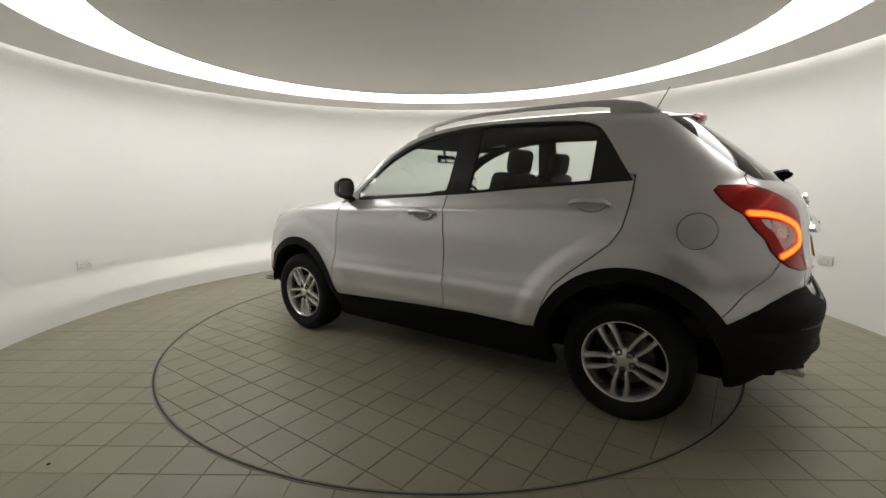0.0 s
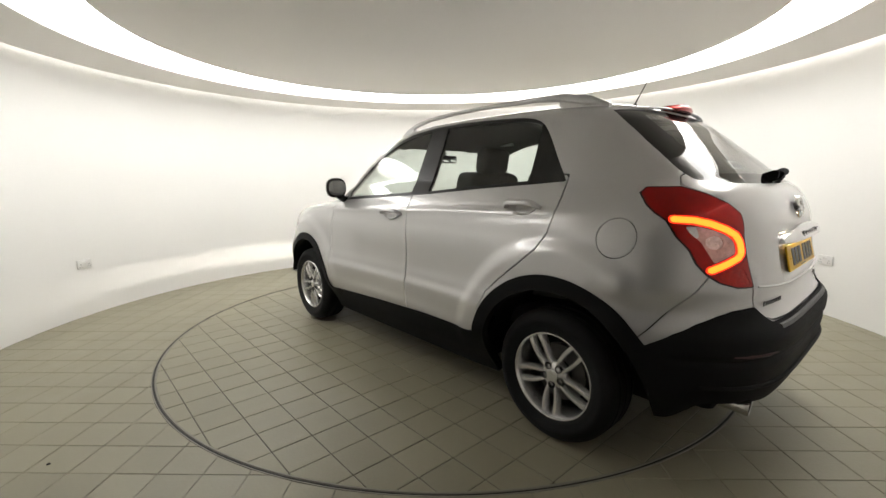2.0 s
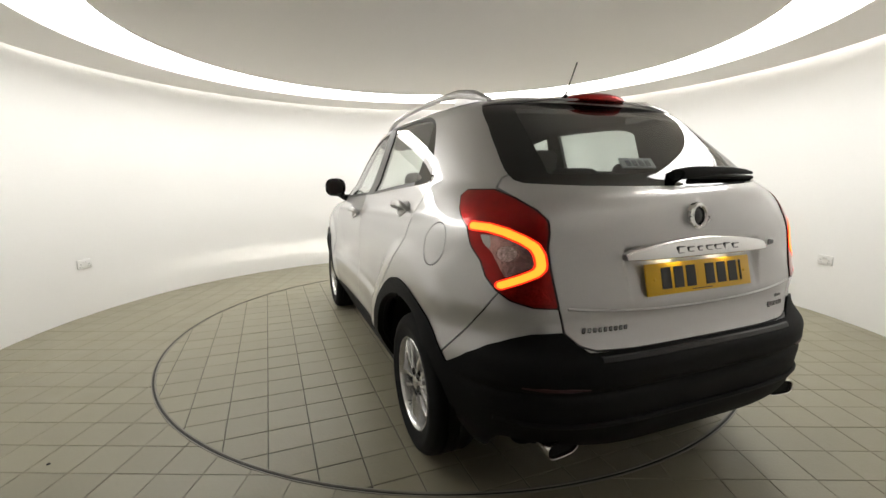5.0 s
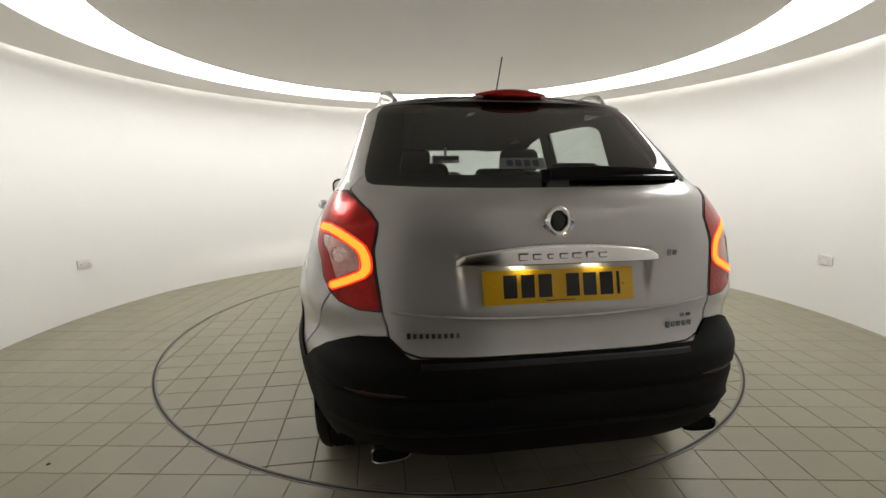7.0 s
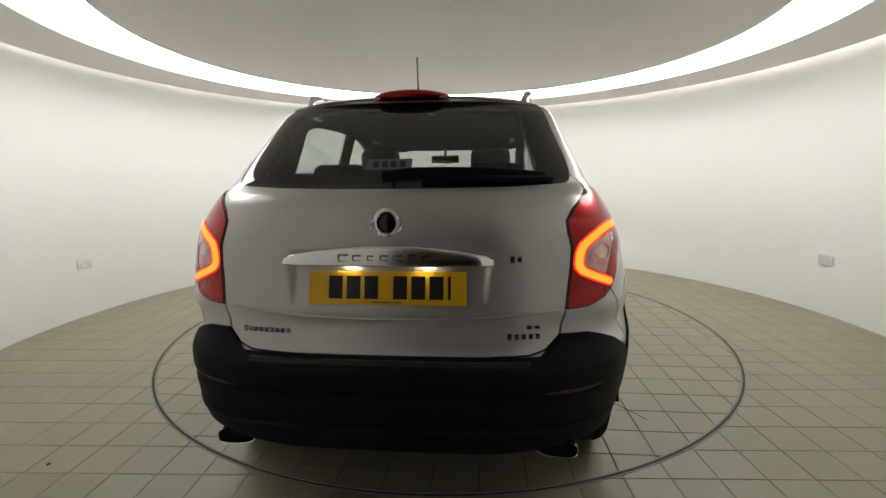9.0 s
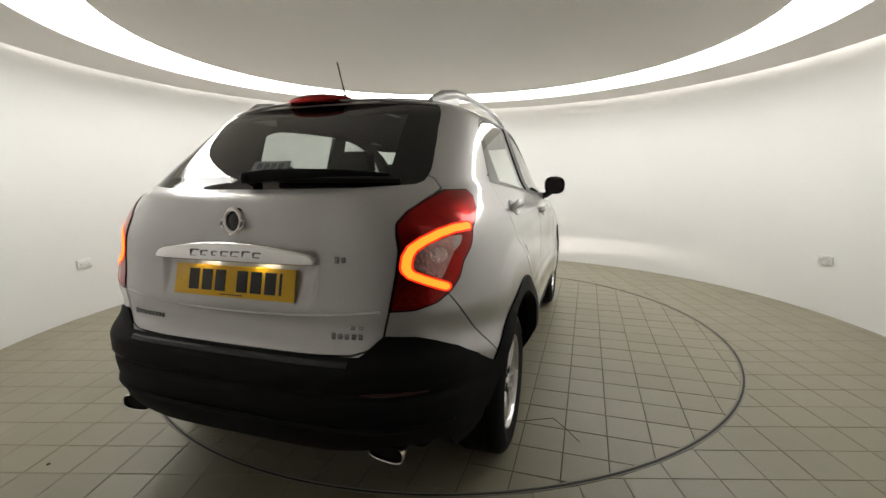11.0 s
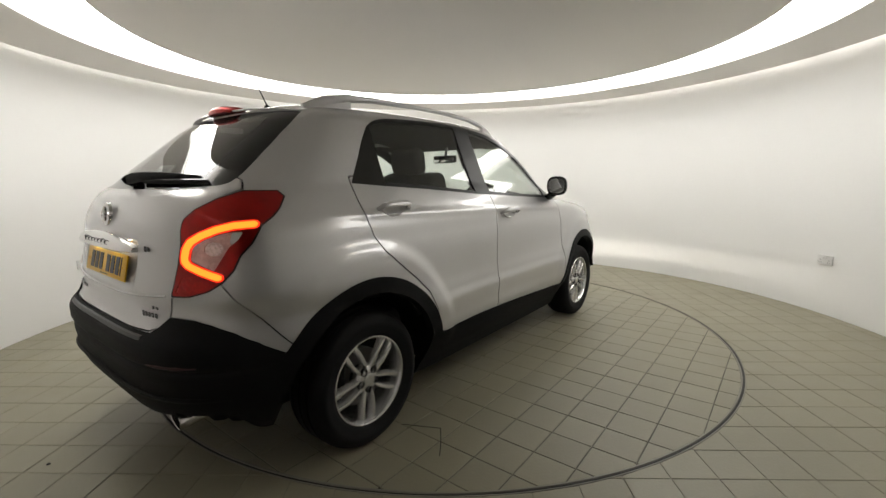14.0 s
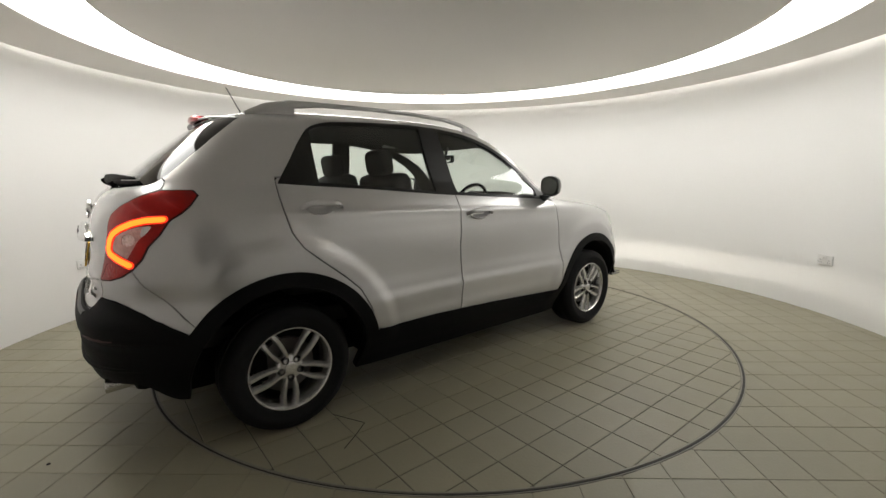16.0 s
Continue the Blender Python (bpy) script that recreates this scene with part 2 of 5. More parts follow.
def body_points(cx, cy, z):
    """Places on the left half of the body for square-perimeter coordinates and a nominal height."""
    w, xr, xf = smooth_row(z)
    rear = cx < 0
    n_rear, m_rear = tail_powers(z)
    screen = step(1.12, 1.24, z)
    n = np.where(rear, n_rear, 7.0 + screen)
    m = np.where(rear, m_rear, 4.0 - 1.4 * screen)
    lo, hi = np.full(np.shape(cx), 0.5), np.full(np.shape(cx), 1.02)
    ax, ay = np.abs(cx), np.abs(cy)
    for _ in range(30):
        mid = (lo + hi) / 2
        big = (mid * ax) ** n + (mid * ay) ** m > 1
        hi, lo = np.where(big, mid, hi), np.where(big, lo, mid)
    x = XC + np.where(rear, (XC - xr), (xf - XC)) * cx * lo
    y = w * cy * lo
    # plan taper of the cabin to the rear and swell of the wheel arches
    side = step(0.55, 0.8, np.abs(cy) * lo)
    hip = np.hypot(x + 1.325, (z - 0.335) * 0.96)
    flare = (0.018 * (1 - step(0.40, 1.0, hip)) + 0.020 * (1 - step(0.575, 0.665, hip))) * step(0.30, 0.50, z) * step(-1.86, -1.60, x)
    hip = np.hypot(x - 1.325, (z - 0.328) * 0.96)
    flare += (0.016 * (1 - step(0.40, 0.95, hip)) + 0.016 * (1 - step(0.54, 0.63, hip))) * step(0.30, 0.50, z)
    waist = -0.016 * bump(x, -0.1, 0.62) * bump(z, 0.60, 0.16)
    ledge = 0.013 * step(0.665, 0.605, z) * step(-1.0, -0.7, x) * step(1.0, 0.75, x)
    sill = 0.006 * bump(z, 0.47, 0.035) * bump(x, 0.0, 0.7)
    crease = 0.007 * bump(z, 1.085 - 0.035 * (x + 0.2), 0.018) * step(0.95, 0.6, x) * step(-1.6, -1.2, x)
    y = y + side * (flare + waist + ledge + sill + crease)
    groove = bump(z, 0.575, 0.014) * step(-1.75, -1.95, x)
    dent = step(0.346, 0.328, y + 0.09 * (1.02 - z)) * np.clip((z - 0.850) / 0.15, 0, 1) * step(1.046, 1.022, z) * step(-1.9, -2.0, x)
    x = x + 0.022 * groove + 0.026 * dent
    top = np.clip((z - 1.25) / 0.37, 0, 1)
    lift = sum(np.interp(x + d, (-1.6, -1.1, -0.55, 0.0, 0.5), (-0.030, 0.004, 0.014, 0.010, -0.01)) for d in np.linspace(-0.25, 0.25, 15)) / 15
    return np.stack([x, y, z + top * lift], -1)


def perimeter(k_rear, k_side, k_front):
    cx = np.concatenate([np.full(k_rear, -1.0), np.linspace(-1, 1, k_side + 1), np.full(k_front, 1.0)])
    cy = np.concatenate([np.linspace(0, 1, k_rear + 1)[:-1], np.ones(k_side + 1), np.linspace(1, 0, k_front + 1)[1:]])
    return cx, cy
# ---- car materials ----
SILVER = material("silver_metallic_paint", (0.485, 0.481, 0.479), 0.36, metal=0.52, coat=1.0, flakes=0.10, stain=0.012, stain_scale=2.0)
CLAD = material("black_grained_plastic", (0.0045, 0.0045, 0.0047), 0.66, spec=0.15, grain=0.2, grain_scale=300, stain=0.15, stain_scale=5, relief=0.0005, relief_scale=500)
# paler than the cladding in place of light reflected off the ledge
LEDGE_LIT = material("lit_satin_black_plastic", (0.012, 0.012, 0.012), 0.38, spec=0.4, grain=0.15, grain_scale=200, stain=0.15, stain_scale=6, relief=0.0004, relief_scale=400)
GLASS_BLACK = material("black_printed_glass", (0.006, 0.006, 0.006), 0.02, spec=0.5, stain=0.1, stain_scale=6)
GLOSS_BLACK = material("gloss_black_trim", (0.006, 0.006, 0.006), 0.16, spec=0.4, grain=0.05, stain=0.1, stain_scale=6, coat=0.2)
FRAME_BLACK = material("satin_black_frame", (0.007, 0.007, 0.007), 0.34, spec=0.3, grain=0.08, stain=0.1, stain_scale=6)
LINER = material("dark_cabin_trim", (0.022, 0.022, 0.0215), 0.85, grain=0.15, grain_scale=200, stain=0.15, stain_scale=4, relief=0.0004)
SEAT = material("charcoal_seat_fabric", (0.030, 0.030, 0.031), 0.9, grain=0.3, grain_scale=260, stain=0.15, stain_scale=6, relief=0.0012, relief_scale=320)
UNDER = material("dirty_black_underbody", (0.005, 0.005, 0.005), 0.85, spec=0.2, grain=0.3, grain_scale=30, stain=0.3, stain_scale=4)
RUBBER = material("tyre_rubber", (0.0065, 0.0065, 0.0068), 0.78, spec=0.2, grain=0.2, grain_scale=150, stain=0.25, stain_scale=6, relief=0.0006, relief_scale=200)
ALLOY = material("silver_alloy_paint", (0.62, 0.615, 0.605), 0.25, metal=0.75, coat=0.5, grain=0.03, grain_scale=90, stain=0.06, stain_scale=9)
STEEL = material("brake_steel", (0.10, 0.095, 0.09), 0.45, metal=0.9, grain=0.2, grain_scale=70, stain=0.2, stain_scale=12)
CHROME = material("chrome", (0.74, 0.74, 0.735), 0.17, metal=1.0, stain=0.04, stain_scale=8, rough_var=0.03)
TIP_CHROME = material("heat_dulled_chrome", (0.62, 0.60, 0.57), 0.24, metal=1.0, stain=0.2, stain_scale=14, rough_var=0.05)
CHROME_DARK = material("dark_chrome", (0.20, 0.20, 0.20), 0.22, metal=1.0, stain=0.08, stain_scale=8)
RED_LENS = material("red_lens_plastic", (0.320, 0.006, 0.004), 0.27, metal=0.90, coat=0.5, grain=0.20, grain_scale=30, stain=0.55, stain_scale=11, relief=0.0016, relief_scale=26)
RED_FACET = material("ribbed_red_reflector", (0.330, 0.008, 0.005), 0.22, metal=0.88, coat=0.5, grain=0.45, grain_scale=70, stain=0.4, stain_scale=20, relief=0.004, relief_scale=70)
BOWL = material("faceted_reflector", (0.70, 0.50, 0.47), 0.14, metal=0.9, coat=0.6, grain=0.55, grain_scale=75, stain=0.4, stain_scale=30, relief=0.008, relief_scale=80)
LENS_WHITE = material("pale_lens_plastic", (0.60, 0.56, 0.53), 0.25, metal=0.3, coat=0.6, grain=0.2, grain_scale=120, stain=0.2, stain_scale=20)
RED_DARK = material("dark_red_reflector", (0.030, 0.002, 0.002), 0.5, grain=0.1, grain_scale=200, stain=0.1)
# pink base stands in for red lamp light scattered into the clear lens
CLEAR_LENS = material("clear_lens_plastic", (0.62, 0.34, 0.31), 0.2, metal=0.8, coat=0.6, grain=0.40, grain_scale=60, stain=0.40, stain_scale=22, relief=0.004, relief_scale=60)
GUIDE = glow("tail_light_guide", (1.0, 0.135, 0.010), 3.3)
# deep red glow that stands in for the bloom round the guide
GUIDE_HALO = glow("tail_light_guide_halo", (1.0, 0.028, 0.006), 0.95)
PLATE_LAMP = glow("plate_lamp_glow", (1.0, 0.86, 0.62), 20.0)
HEADLIGHT = glow("fog_lamp_glow", (1.0, 0.94, 0.84), 5200.0)
YELLOW = material("yellow_reflective_plate", (0.78, 0.46, 0.012), 0.35, grain=0.03, grain_scale=200, stain=0.05, stain_scale=9)
INK = material("black_ink", (0.010, 0.010, 0.010), 0.4, grain=0.05, stain=0.05)
STICKER_BLUE = material("dark_blue_ink", (0.012, 0.020, 0.07), 0.5, grain=0.05, stain=0.05)
STICKER_GREY = material("pale_sticker", (0.30, 0.33, 0.36), 0.5, grain=0.03, stain=0.05)
SIDE_GLASS = glass("side_window_glass", (0.84, 0.885, 0.855))
REAR_GLASS = glass("rear_window_glass", (0.56, 0.60, 0.58))
MIRROR = material("mirror_silver", (0.85, 0.86, 0.86), 0.02, metal=1.0)
OX = 0.419  # the car stands this far forward of the turntable's axis


# ---- cutting the body surface into panels ----
class Skin:
    """A triangle surface whose triangles carry panel names, split along signed fields."""

    def __init__(self, v, n, t):
        self.v, self.n, self.t = v, n, t
        self.tag = np.array(["paint"] * len(t), dtype=object)

    def split(self, source, name, field):
        """Triangles of the source panels where field < 0 become the panel called name."""
        source = (source,) if isinstance(source, str) else source
        f = field(self.v)
        f = np.where(np.abs(f) < 1e-5, 1e-5, f)
        mine = np.isin(self.tag, source)
        neg = f[self.t] < 0
        count = neg.sum(1)
        self.tag[mine & (count == 3)] = name
        mixed = np.where(mine & (count > 0) & (count < 3))[0]
        if not len(mixed):
            return
        tri, ng = self.t[mixed], neg[mixed]
        lone = np.where(count[mixed] == 1, ng.argmax(1), (~ng).argmax(1))
        i = np.arange(len(tri))
        a, b, c = tri[i, lone], tri[i, (lone + 1) % 3], tri[i, (lone + 2) % 3]
        edges = np.concatenate([np.stack([a, b], 1), np.stack([a, c], 1)])
        key, inv = np.unique(np.sort(edges, 1), axis=0, return_inverse=True)
        inv = inv.ravel()
        k = (f[key[:, 0]] / (f[key[:, 0]] - f[key[:, 1]]))[:, None]
        o = len(self.v)
        self.v = np.concatenate([self.v, self.v[key[:, 0]] * (1 - k) + self.v[key[:, 1]] * k])
        self.n = np.concatenate([self.n, self.n[key[:, 0]] * (1 - k) + self.n[key[:, 1]] * k])
        p, q = o + inv[:len(tri)], o + inv[len(tri):]
        old = self.tag[mixed]
        lone_neg = count[mixed] == 1
        self.t[mixed] = np.stack([a, p, q], 1)
        self.tag[mixed] = np.where(lone_neg, name, old)
        rest = np.where(lone_neg, old, name)
        self.t = np.concatenate([self.t, np.stack([p, b, c], 1), np.stack([p, c, q], 1)])
        self.tag = np.concatenate([self.tag, rest, rest])

    def take(self, names):
        names = (names,) if isinstance(names, str) else names
        t = self.t[np.isin(self.tag, names)]
        used, inv = np.unique(t, return_inverse=True)
        n = self.n[used]
        return self.v[used], n / np.linalg.norm(n, axis=1, keepdims=True), inv.reshape(-1, 3)


def to_line(p, line):
    """Distance of 2D points to an open polyline."""
    line = np.asarray(line, float)
    best = np.full(len(p), 1e9)
    for a, b in zip(line[:-1], line[1:]):
        d = b - a
        k = np.clip(((p - a) @ d) / max(d @ d, 1e-12), 0, 1)
        best = np.minimum(best, np.hypot(*(p - a - k[:, None] * d).T))
    return best


def in_poly(p, poly):
    """Signed distance of 2D points to a closed polygon, negative inside."""
    poly = np.asarray(poly, float)
    d = to_line(p, np.concatenate([poly, poly[:1]]))
    inside = np.zeros(len(p), bool)
    for a, b in zip(poly, np.roll(poly, -1, 0)):
        cross = (a[1] > p[:, 1]) != (b[1] > p[:, 1])
        dy = b[1] - a[1] if abs(b[1] - a[1]) > 1e-12 else 1e-12
        inside ^= cross & (p[:, 0] < (b[0] - a[0]) * (p[:, 1] - a[1]) / dy + a[0])
    return np.where(inside, -d, d)


def side(v):
    """Side-view coordinates; places on the nose and tail are moved far off."""
    return np.stack([v[:, 0], v[:, 2] + np.where(v[:, 1] < 0.35, 50.0, 0.0)], 1)


def wrap(v):
    """Unrolled coordinates round the tail: metres from the centre line, height."""
    return np.stack([0.75 * np.arctan2(v[:, 1], -(v[:, 0] + 1.2)) + np.where(v[:, 0] > -1.2, 50.0, 0.0), v[:, 2]], 1)


def unroll(points):
    return wrap(np.asarray(points, float))


LAMP = unroll([(-1.642, 0.773, 1.218), (-1.681, 0.796, 1.170), (-1.718, 0.804, 1.140), (-1.766, 0.805, 1.111), (-1.809, 0.810, 1.050), (-1.853, 0.795, 1.003), (-1.878, 0.788, 0.951),
               (-1.915, 0.766, 0.907), (-1.952, 0.731, 0.876), (-1.994, 0.667, 0.855), (-2.025, 0.584, 0.851), (-1.999, 0.604, 0.977), (-1.985, 0.609, 1.050), (-1.977, 0.597, 1.100),
               (-1.961, 0.590, 1.138), (-1.926, 0.617, 1.176), (-1.859, 0.659, 1.215), (-1.763, 0.681, 1.244), (-1.658, 0.748, 1.243)])
LAMP_GUIDE = unroll([(-1.794, 0.792, 1.117), (-1.853, 0.759, 1.114), (-1.902, 0.724, 1.101), (-1.944, 0.684, 1.079), (-1.968, 0.653, 1.057), (-1.980, 0.640, 1.030), (-1.986, 0.637, 1.000), (-1.987, 0.639, 0.986), (-1.983, 0.654, 0.971),
                     (-1.961, 0.701, 0.950), (-1.926, 0.753, 0.928)])
LAMP_CLEAR = unroll([(-1.826, 0.784, 1.095), (-1.877, 0.751, 1.092), (-1.923, 0.711, 1.076), (-1.961, 0.667, 1.050), (-1.976, 0.650, 1.014), (-1.976, 0.657, 0.988), (-1.955, 0.697, 0.970), (-1.929, 0.740, 0.950), (-1.913, 0.750, 0.978), (-1.880, 0.767, 1.036), (-1.851, 0.782, 1.061)])
LAMP_FIN = unroll([(-1.831, 0.784, 1.090), (-1.863, 0.762, 1.090), (-1.877, 0.764, 1.056), (-1.870, 0.774, 1.041), (-1.851, 0.782, 1.061)])
LAMP_LOWER = unroll([(-1.944, 0.732, 0.912), (-1.978, 0.672, 0.932), (-1.999, 0.628, 0.926), (-2.020, 0.606, 0.868), (-1.991, 0.671, 0.868), (-1.949, 0.731, 0.889)])
HATCH = np.concatenate([[(-0.4, 0.704)], unroll([(-2.095, 0.316, 0.706), (-2.075, 0.470, 0.711), (-2.070, 0.531, 0.726), (-2.043, 0.578, 0.768), (-2.027, 0.589, 0.851), (-1.998, 0.605, 0.977), (-1.985, 0.610, 1.050), (-1.976, 0.598, 1.100),
                        (-1.962, 0.593, 1.138), (-1.926, 0.618, 1.176), (-1.858, 0.660, 1.215), (-1.755, 0.670, 1.250), (-1.750, 0.650, 1.285), (-1.760, 0.590, 1.310)]), [(-0.4, 1.33)]])
REAR_WINDOW = np.concatenate([[(-0.4, 1.248)], unroll([(-1.940, 0.188, 1.249), (-1.915, 0.413, 1.253), (-1.861, 0.549, 1.260), (-1.823, 0.609, 1.264), (-1.789, 0.629, 1.276), (-1.739, 0.635, 1.310), (-1.640, 0.619, 1.396), (-1.528, 0.596, 1.493), (-1.417, 0.569, 1.585),
                              (-1.389, 0.558, 1.602), (-1.461, 0.441, 1.606), (-1.474, 0.314, 1.611), (-1.476, 0.143, 1.615)]), [(-0.4, 1.617)]])
BUMPER_TOP = unroll([(-2.120, 0.529, 0.600), (-2.041, 0.561, 0.770), (-2.029, 0.574, 0.860), (-1.969, 0.704, 0.885), (-1.922, 0.759, 0.905), (-1.870, 0.781, 0.835), (-1.801, 0.804, 0.760), (-1.753, 0.861, 0.685), (-1.713, 0.904, 0.628), (-1.575, 0.857, 0.550)])

DLO = np.array([(0.885, 1.098), (0.70, 1.126), (0.40, 1.144), (0.173, 1.158), (-0.142, 1.178), (-0.333, 1.190), (-0.745, 1.226), (-1.085, 1.250), (-1.286, 1.266), (-1.205, 1.380), (-1.145, 1.472), (-1.110, 1.520), (-1.085, 1.550), (-1.050, 1.574), (-1.000, 1.592),
                (-0.930, 1.604), (-0.830, 1.611), (-0.631, 1.620), (-0.420, 1.625), (-0.180, 1.616), (0.040, 1.590), (0.200, 1.553), (0.340, 1.503), (0.460, 1.445), (0.575, 1.365), (0.680, 1.268), (0.765, 1.185), (0.840, 1.140)])
FRONT_GLASS = np.array([(0.672, 1.146), (0.40, 1.164), (0.173, 1.178), (-0.132, 1.198), (-0.150, 1.40), (-0.176, 1.592), (0.030, 1.566), (0.180, 1.530), (0.310, 1.483), (0.430, 1.424), (0.540, 1.348), (0.640, 1.255), (0.690, 1.195)])
REAR_DOOR_GLASS = np.array([(-0.300, 1.204), (-0.745, 1.246), (-1.066, 1.268), (-1.067, 1.400), (-1.068, 1.545), (-1.020, 1.568), (-0.950, 1.583), (-0.830, 1.592), (-0.630, 1.600), (-0.330, 1.603), (-0.316, 1.40)])
FRONT_DOOR = [(0.846, 1.100), (0.843, 0.92), (0.846, 0.69), (0.852, 0.50), (0.842, 0.398), (-0.195, 0.428), (-0.171, 0.61), (-0.181, 0.87), (-0.152, 1.09), (-0.160, 1.23), (0.60, 1.23), (0.74, 1.135)]
REAR_DOOR = [(-0.160, 1.23), (-0.152, 1.09), (-0.181, 0.87), (-0.171, 0.61), (-0.195, 0.428), (-0.800, 0.444), (-0.838, 0.455), (-0.858, 0.52), (-0.878, 0.59), (-0.935, 0.70), (-1.019, 0.78), (-1.138, 0.875), (-1.224, 0.95), (-1.268, 1.03),
             (-1.286, 1.12), (-1.292, 1.20), (-1.292, 1.30)]
SILL_X, SILL_Z = (-0.85, -0.4, 0.1, 0.85), (0.446, 0.446, 0.432, 0.396)
ARCHES = ((-1.325, 0.335, 0.432, 0.505), (1.325, 0.328, 0.425, 0.487))


def cladding(v):
    """Black plastic skirt: bumpers, arch trims and sills."""
    x, y, z = v.T
    f = z - np.interp(x, SILL_X, SILL_Z)
    for cx, cz, _, r in ARCHES:
        f = np.minimum(f, np.where(y > 0.35, np.hypot(x - cx, z - cz) - r, 9))
    zb = np.interp(y, (0.0, 0.50, 0.53, 0.575, 0.67, 0.72, 0.78, 0.834, 0.88), (0.702, 0.706, 0.728, 0.772, 0.766, 0.748, 0.715, 0.672, 0.612))
    f = np.minimum(f, np.where(x < -1.5, z - zb, 9))
    return np.minimum(f, np.where(x > 1.5, z - 0.50, 9))


def body_skin():
    cx, cy = perimeter(96, 330, 70)
    zz = np.concatenate([np.linspace(0.2, 1.24, 96), np.linspace(1.24, 1.6, 38)[1:], np.linspace(1.6, 1.69, 22)[1:], [1.691]])
    shape = (len(zz), len(cx))
    g = body_points(np.broadcast_to(cx, shape), np.broadcast_to(cy, shape), np.broadcast_to(zz[:, None], shape))
    du, dv = np.gradient(g, axis=1), np.gradient(g, axis=0)
    n = np.cross(dv, du)
    n[:, 0, 1] = n[:, -1, 1] = 0
    n /= np.linalg.norm(n, axis=2, keepdims=True) + 1e-12
    i = np.arange(shape[0] * shape[1]).reshape(shape)
    a, b, c, d = i[:-1, :-1].ravel(), i[:-1, 1:].ravel(), i[1:, 1:].ravel(), i[1:, :-1].ravel()
    t = np.concatenate([np.stack([a, c, b], 1), np.stack([a, d, c], 1)])
    flat = g.reshape(-1, 3)
    ok = np.linalg.norm(np.cross(flat[t[:, 1]] - flat[t[:, 0]], flat[t[:, 2]] - flat[t[:, 0]]), axis=1) > 1e-9
    n = n.reshape(-1, 3)
    t = t[ok]
    face = np.cross(flat[t[:, 1]] - flat[t[:, 0]], flat[t[:, 2]] - flat[t[:, 0]])
    if (face * n[t[:, 0]]).sum() < 0:
        n = -n
    if n[shape[1] * 40 + 96 + 160][1] < 0:
        n, t = -n, t[:, ::-1].copy()
    return Skin(flat, n, t)


skin = body_skin()
for ax, az, hole, _ in ARCHES:
    skin.split("paint", "hole", lambda v: np.hypot(*(side(v) - (ax, az)).T) - hole)
skin.split("paint", "clad", cladding)
skin.split("paint", "window_black", lambda v: in_poly(side(v), DLO))
skin.split("window_black", "glass_front", lambda v: in_poly(side(v), FRONT_GLASS))
skin.split("window_black", "glass_rear", lambda v: in_poly(side(v), REAR_DOOR_GLASS))
skin.split("window_black", "pillar", lambda v: in_poly(side(v), [(-0.142, 1.14), (-0.20, 1.66), (-0.318, 1.66), (-0.300, 1.14)]))
skin.split("window_black", "corner_trim", lambda v: side(v)[:, 0] + 1.068)
skin.split("paint", "rear_window", lambda v: in_poly(wrap(v), REAR_WINDOW))
skin.split("rear_window", "rear_glass", lambda v: np.maximum(in_poly(wrap(v), REAR_WINDOW) + 0.034, np.maximum(v[:, 1] - np.interp(v[:, 2], (1.28, 1.6), (0.515, 0.460)), 1.296 - v[:, 2])))
skin.split("paint", "windscreen", lambda v: np.where((v[:, 2] < 1.555) & (v[:, 0] > 0.05), np.interp(v[:, 2], (1.10, 1.16, 1.235, 1.335, 1.43, 1.505, 1.56, 1.6), (1.05, 0.87, 0.80, 0.69, 0.57, 0.43, 0.29, 0.14)) - v[:, 0], 9) + np.where(v[:, 2] < 1.135, 9, 0))
skin.split(("paint",), "lamp", lambda v: in_poly(wrap(v), LAMP))
skin.split("lamp", "lamp_rim", lambda v: -(in_poly(wrap(v), LAMP) + 0.0055))
# band round the guide that carries its painted bloom
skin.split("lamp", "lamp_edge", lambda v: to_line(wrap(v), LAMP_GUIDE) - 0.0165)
skin.split("lamp_edge", "lamp_guide", lambda v: to_line(wrap(v), LAMP_GUIDE) - 0.0112)
skin.split("lamp", "lamp_clear", lambda v: in_poly(wrap(v), LAMP_CLEAR) + 0.002)
skin.split("lamp_clear", "lamp_fin", lambda v: in_poly(wrap(v), LAMP_FIN))
skin.split("lamp_clear", "lamp_bowl", lambda v: np.hypot(*(wrap(v) - (LAMP_CLEAR.mean(0) + (0.0, 0.004))).T) - 0.026)
skin.split("lamp", "lamp_lower", lambda v: in_poly(wrap(v), LAMP_LOWER))


def cut_panel(name, source, field, gap, joint="joint"):
    """Cuts a panel out of the source with an open joint round it."""
    skin.split(source, "gap", lambda v: field(v) - gap)
    skin.split("gap", name + "_new", lambda v: field(v) + gap)
    skin.tag[skin.tag == name + "_new"] = name
    skin.tag[skin.tag == "gap"] = joint


cut_panel("front_door", "paint", lambda v: in_poly(side(v), FRONT_DOOR), 0.0036)
cut_panel("rear_door", "paint", lambda v: in_poly(side(v), REAR_DOOR), 0.0036)
cut_panel("fuel_flap", "paint", lambda v: np.hypot(*(side(v) - (-1.597, 1.033)).T) - 0.082, 0.0019, "fuel_joint")
cut_panel("hatch", "paint", lambda v: np.where(v[:, 0] > -1.3, 9, in_poly(wrap(v), HATCH)), 0.0028)
cut_panel("bumper_top", "paint", lambda v: np.where(v[:, 0] > -1.6, 9, in_poly(wrap(v), BUMPER_TOP)), 0.0022)
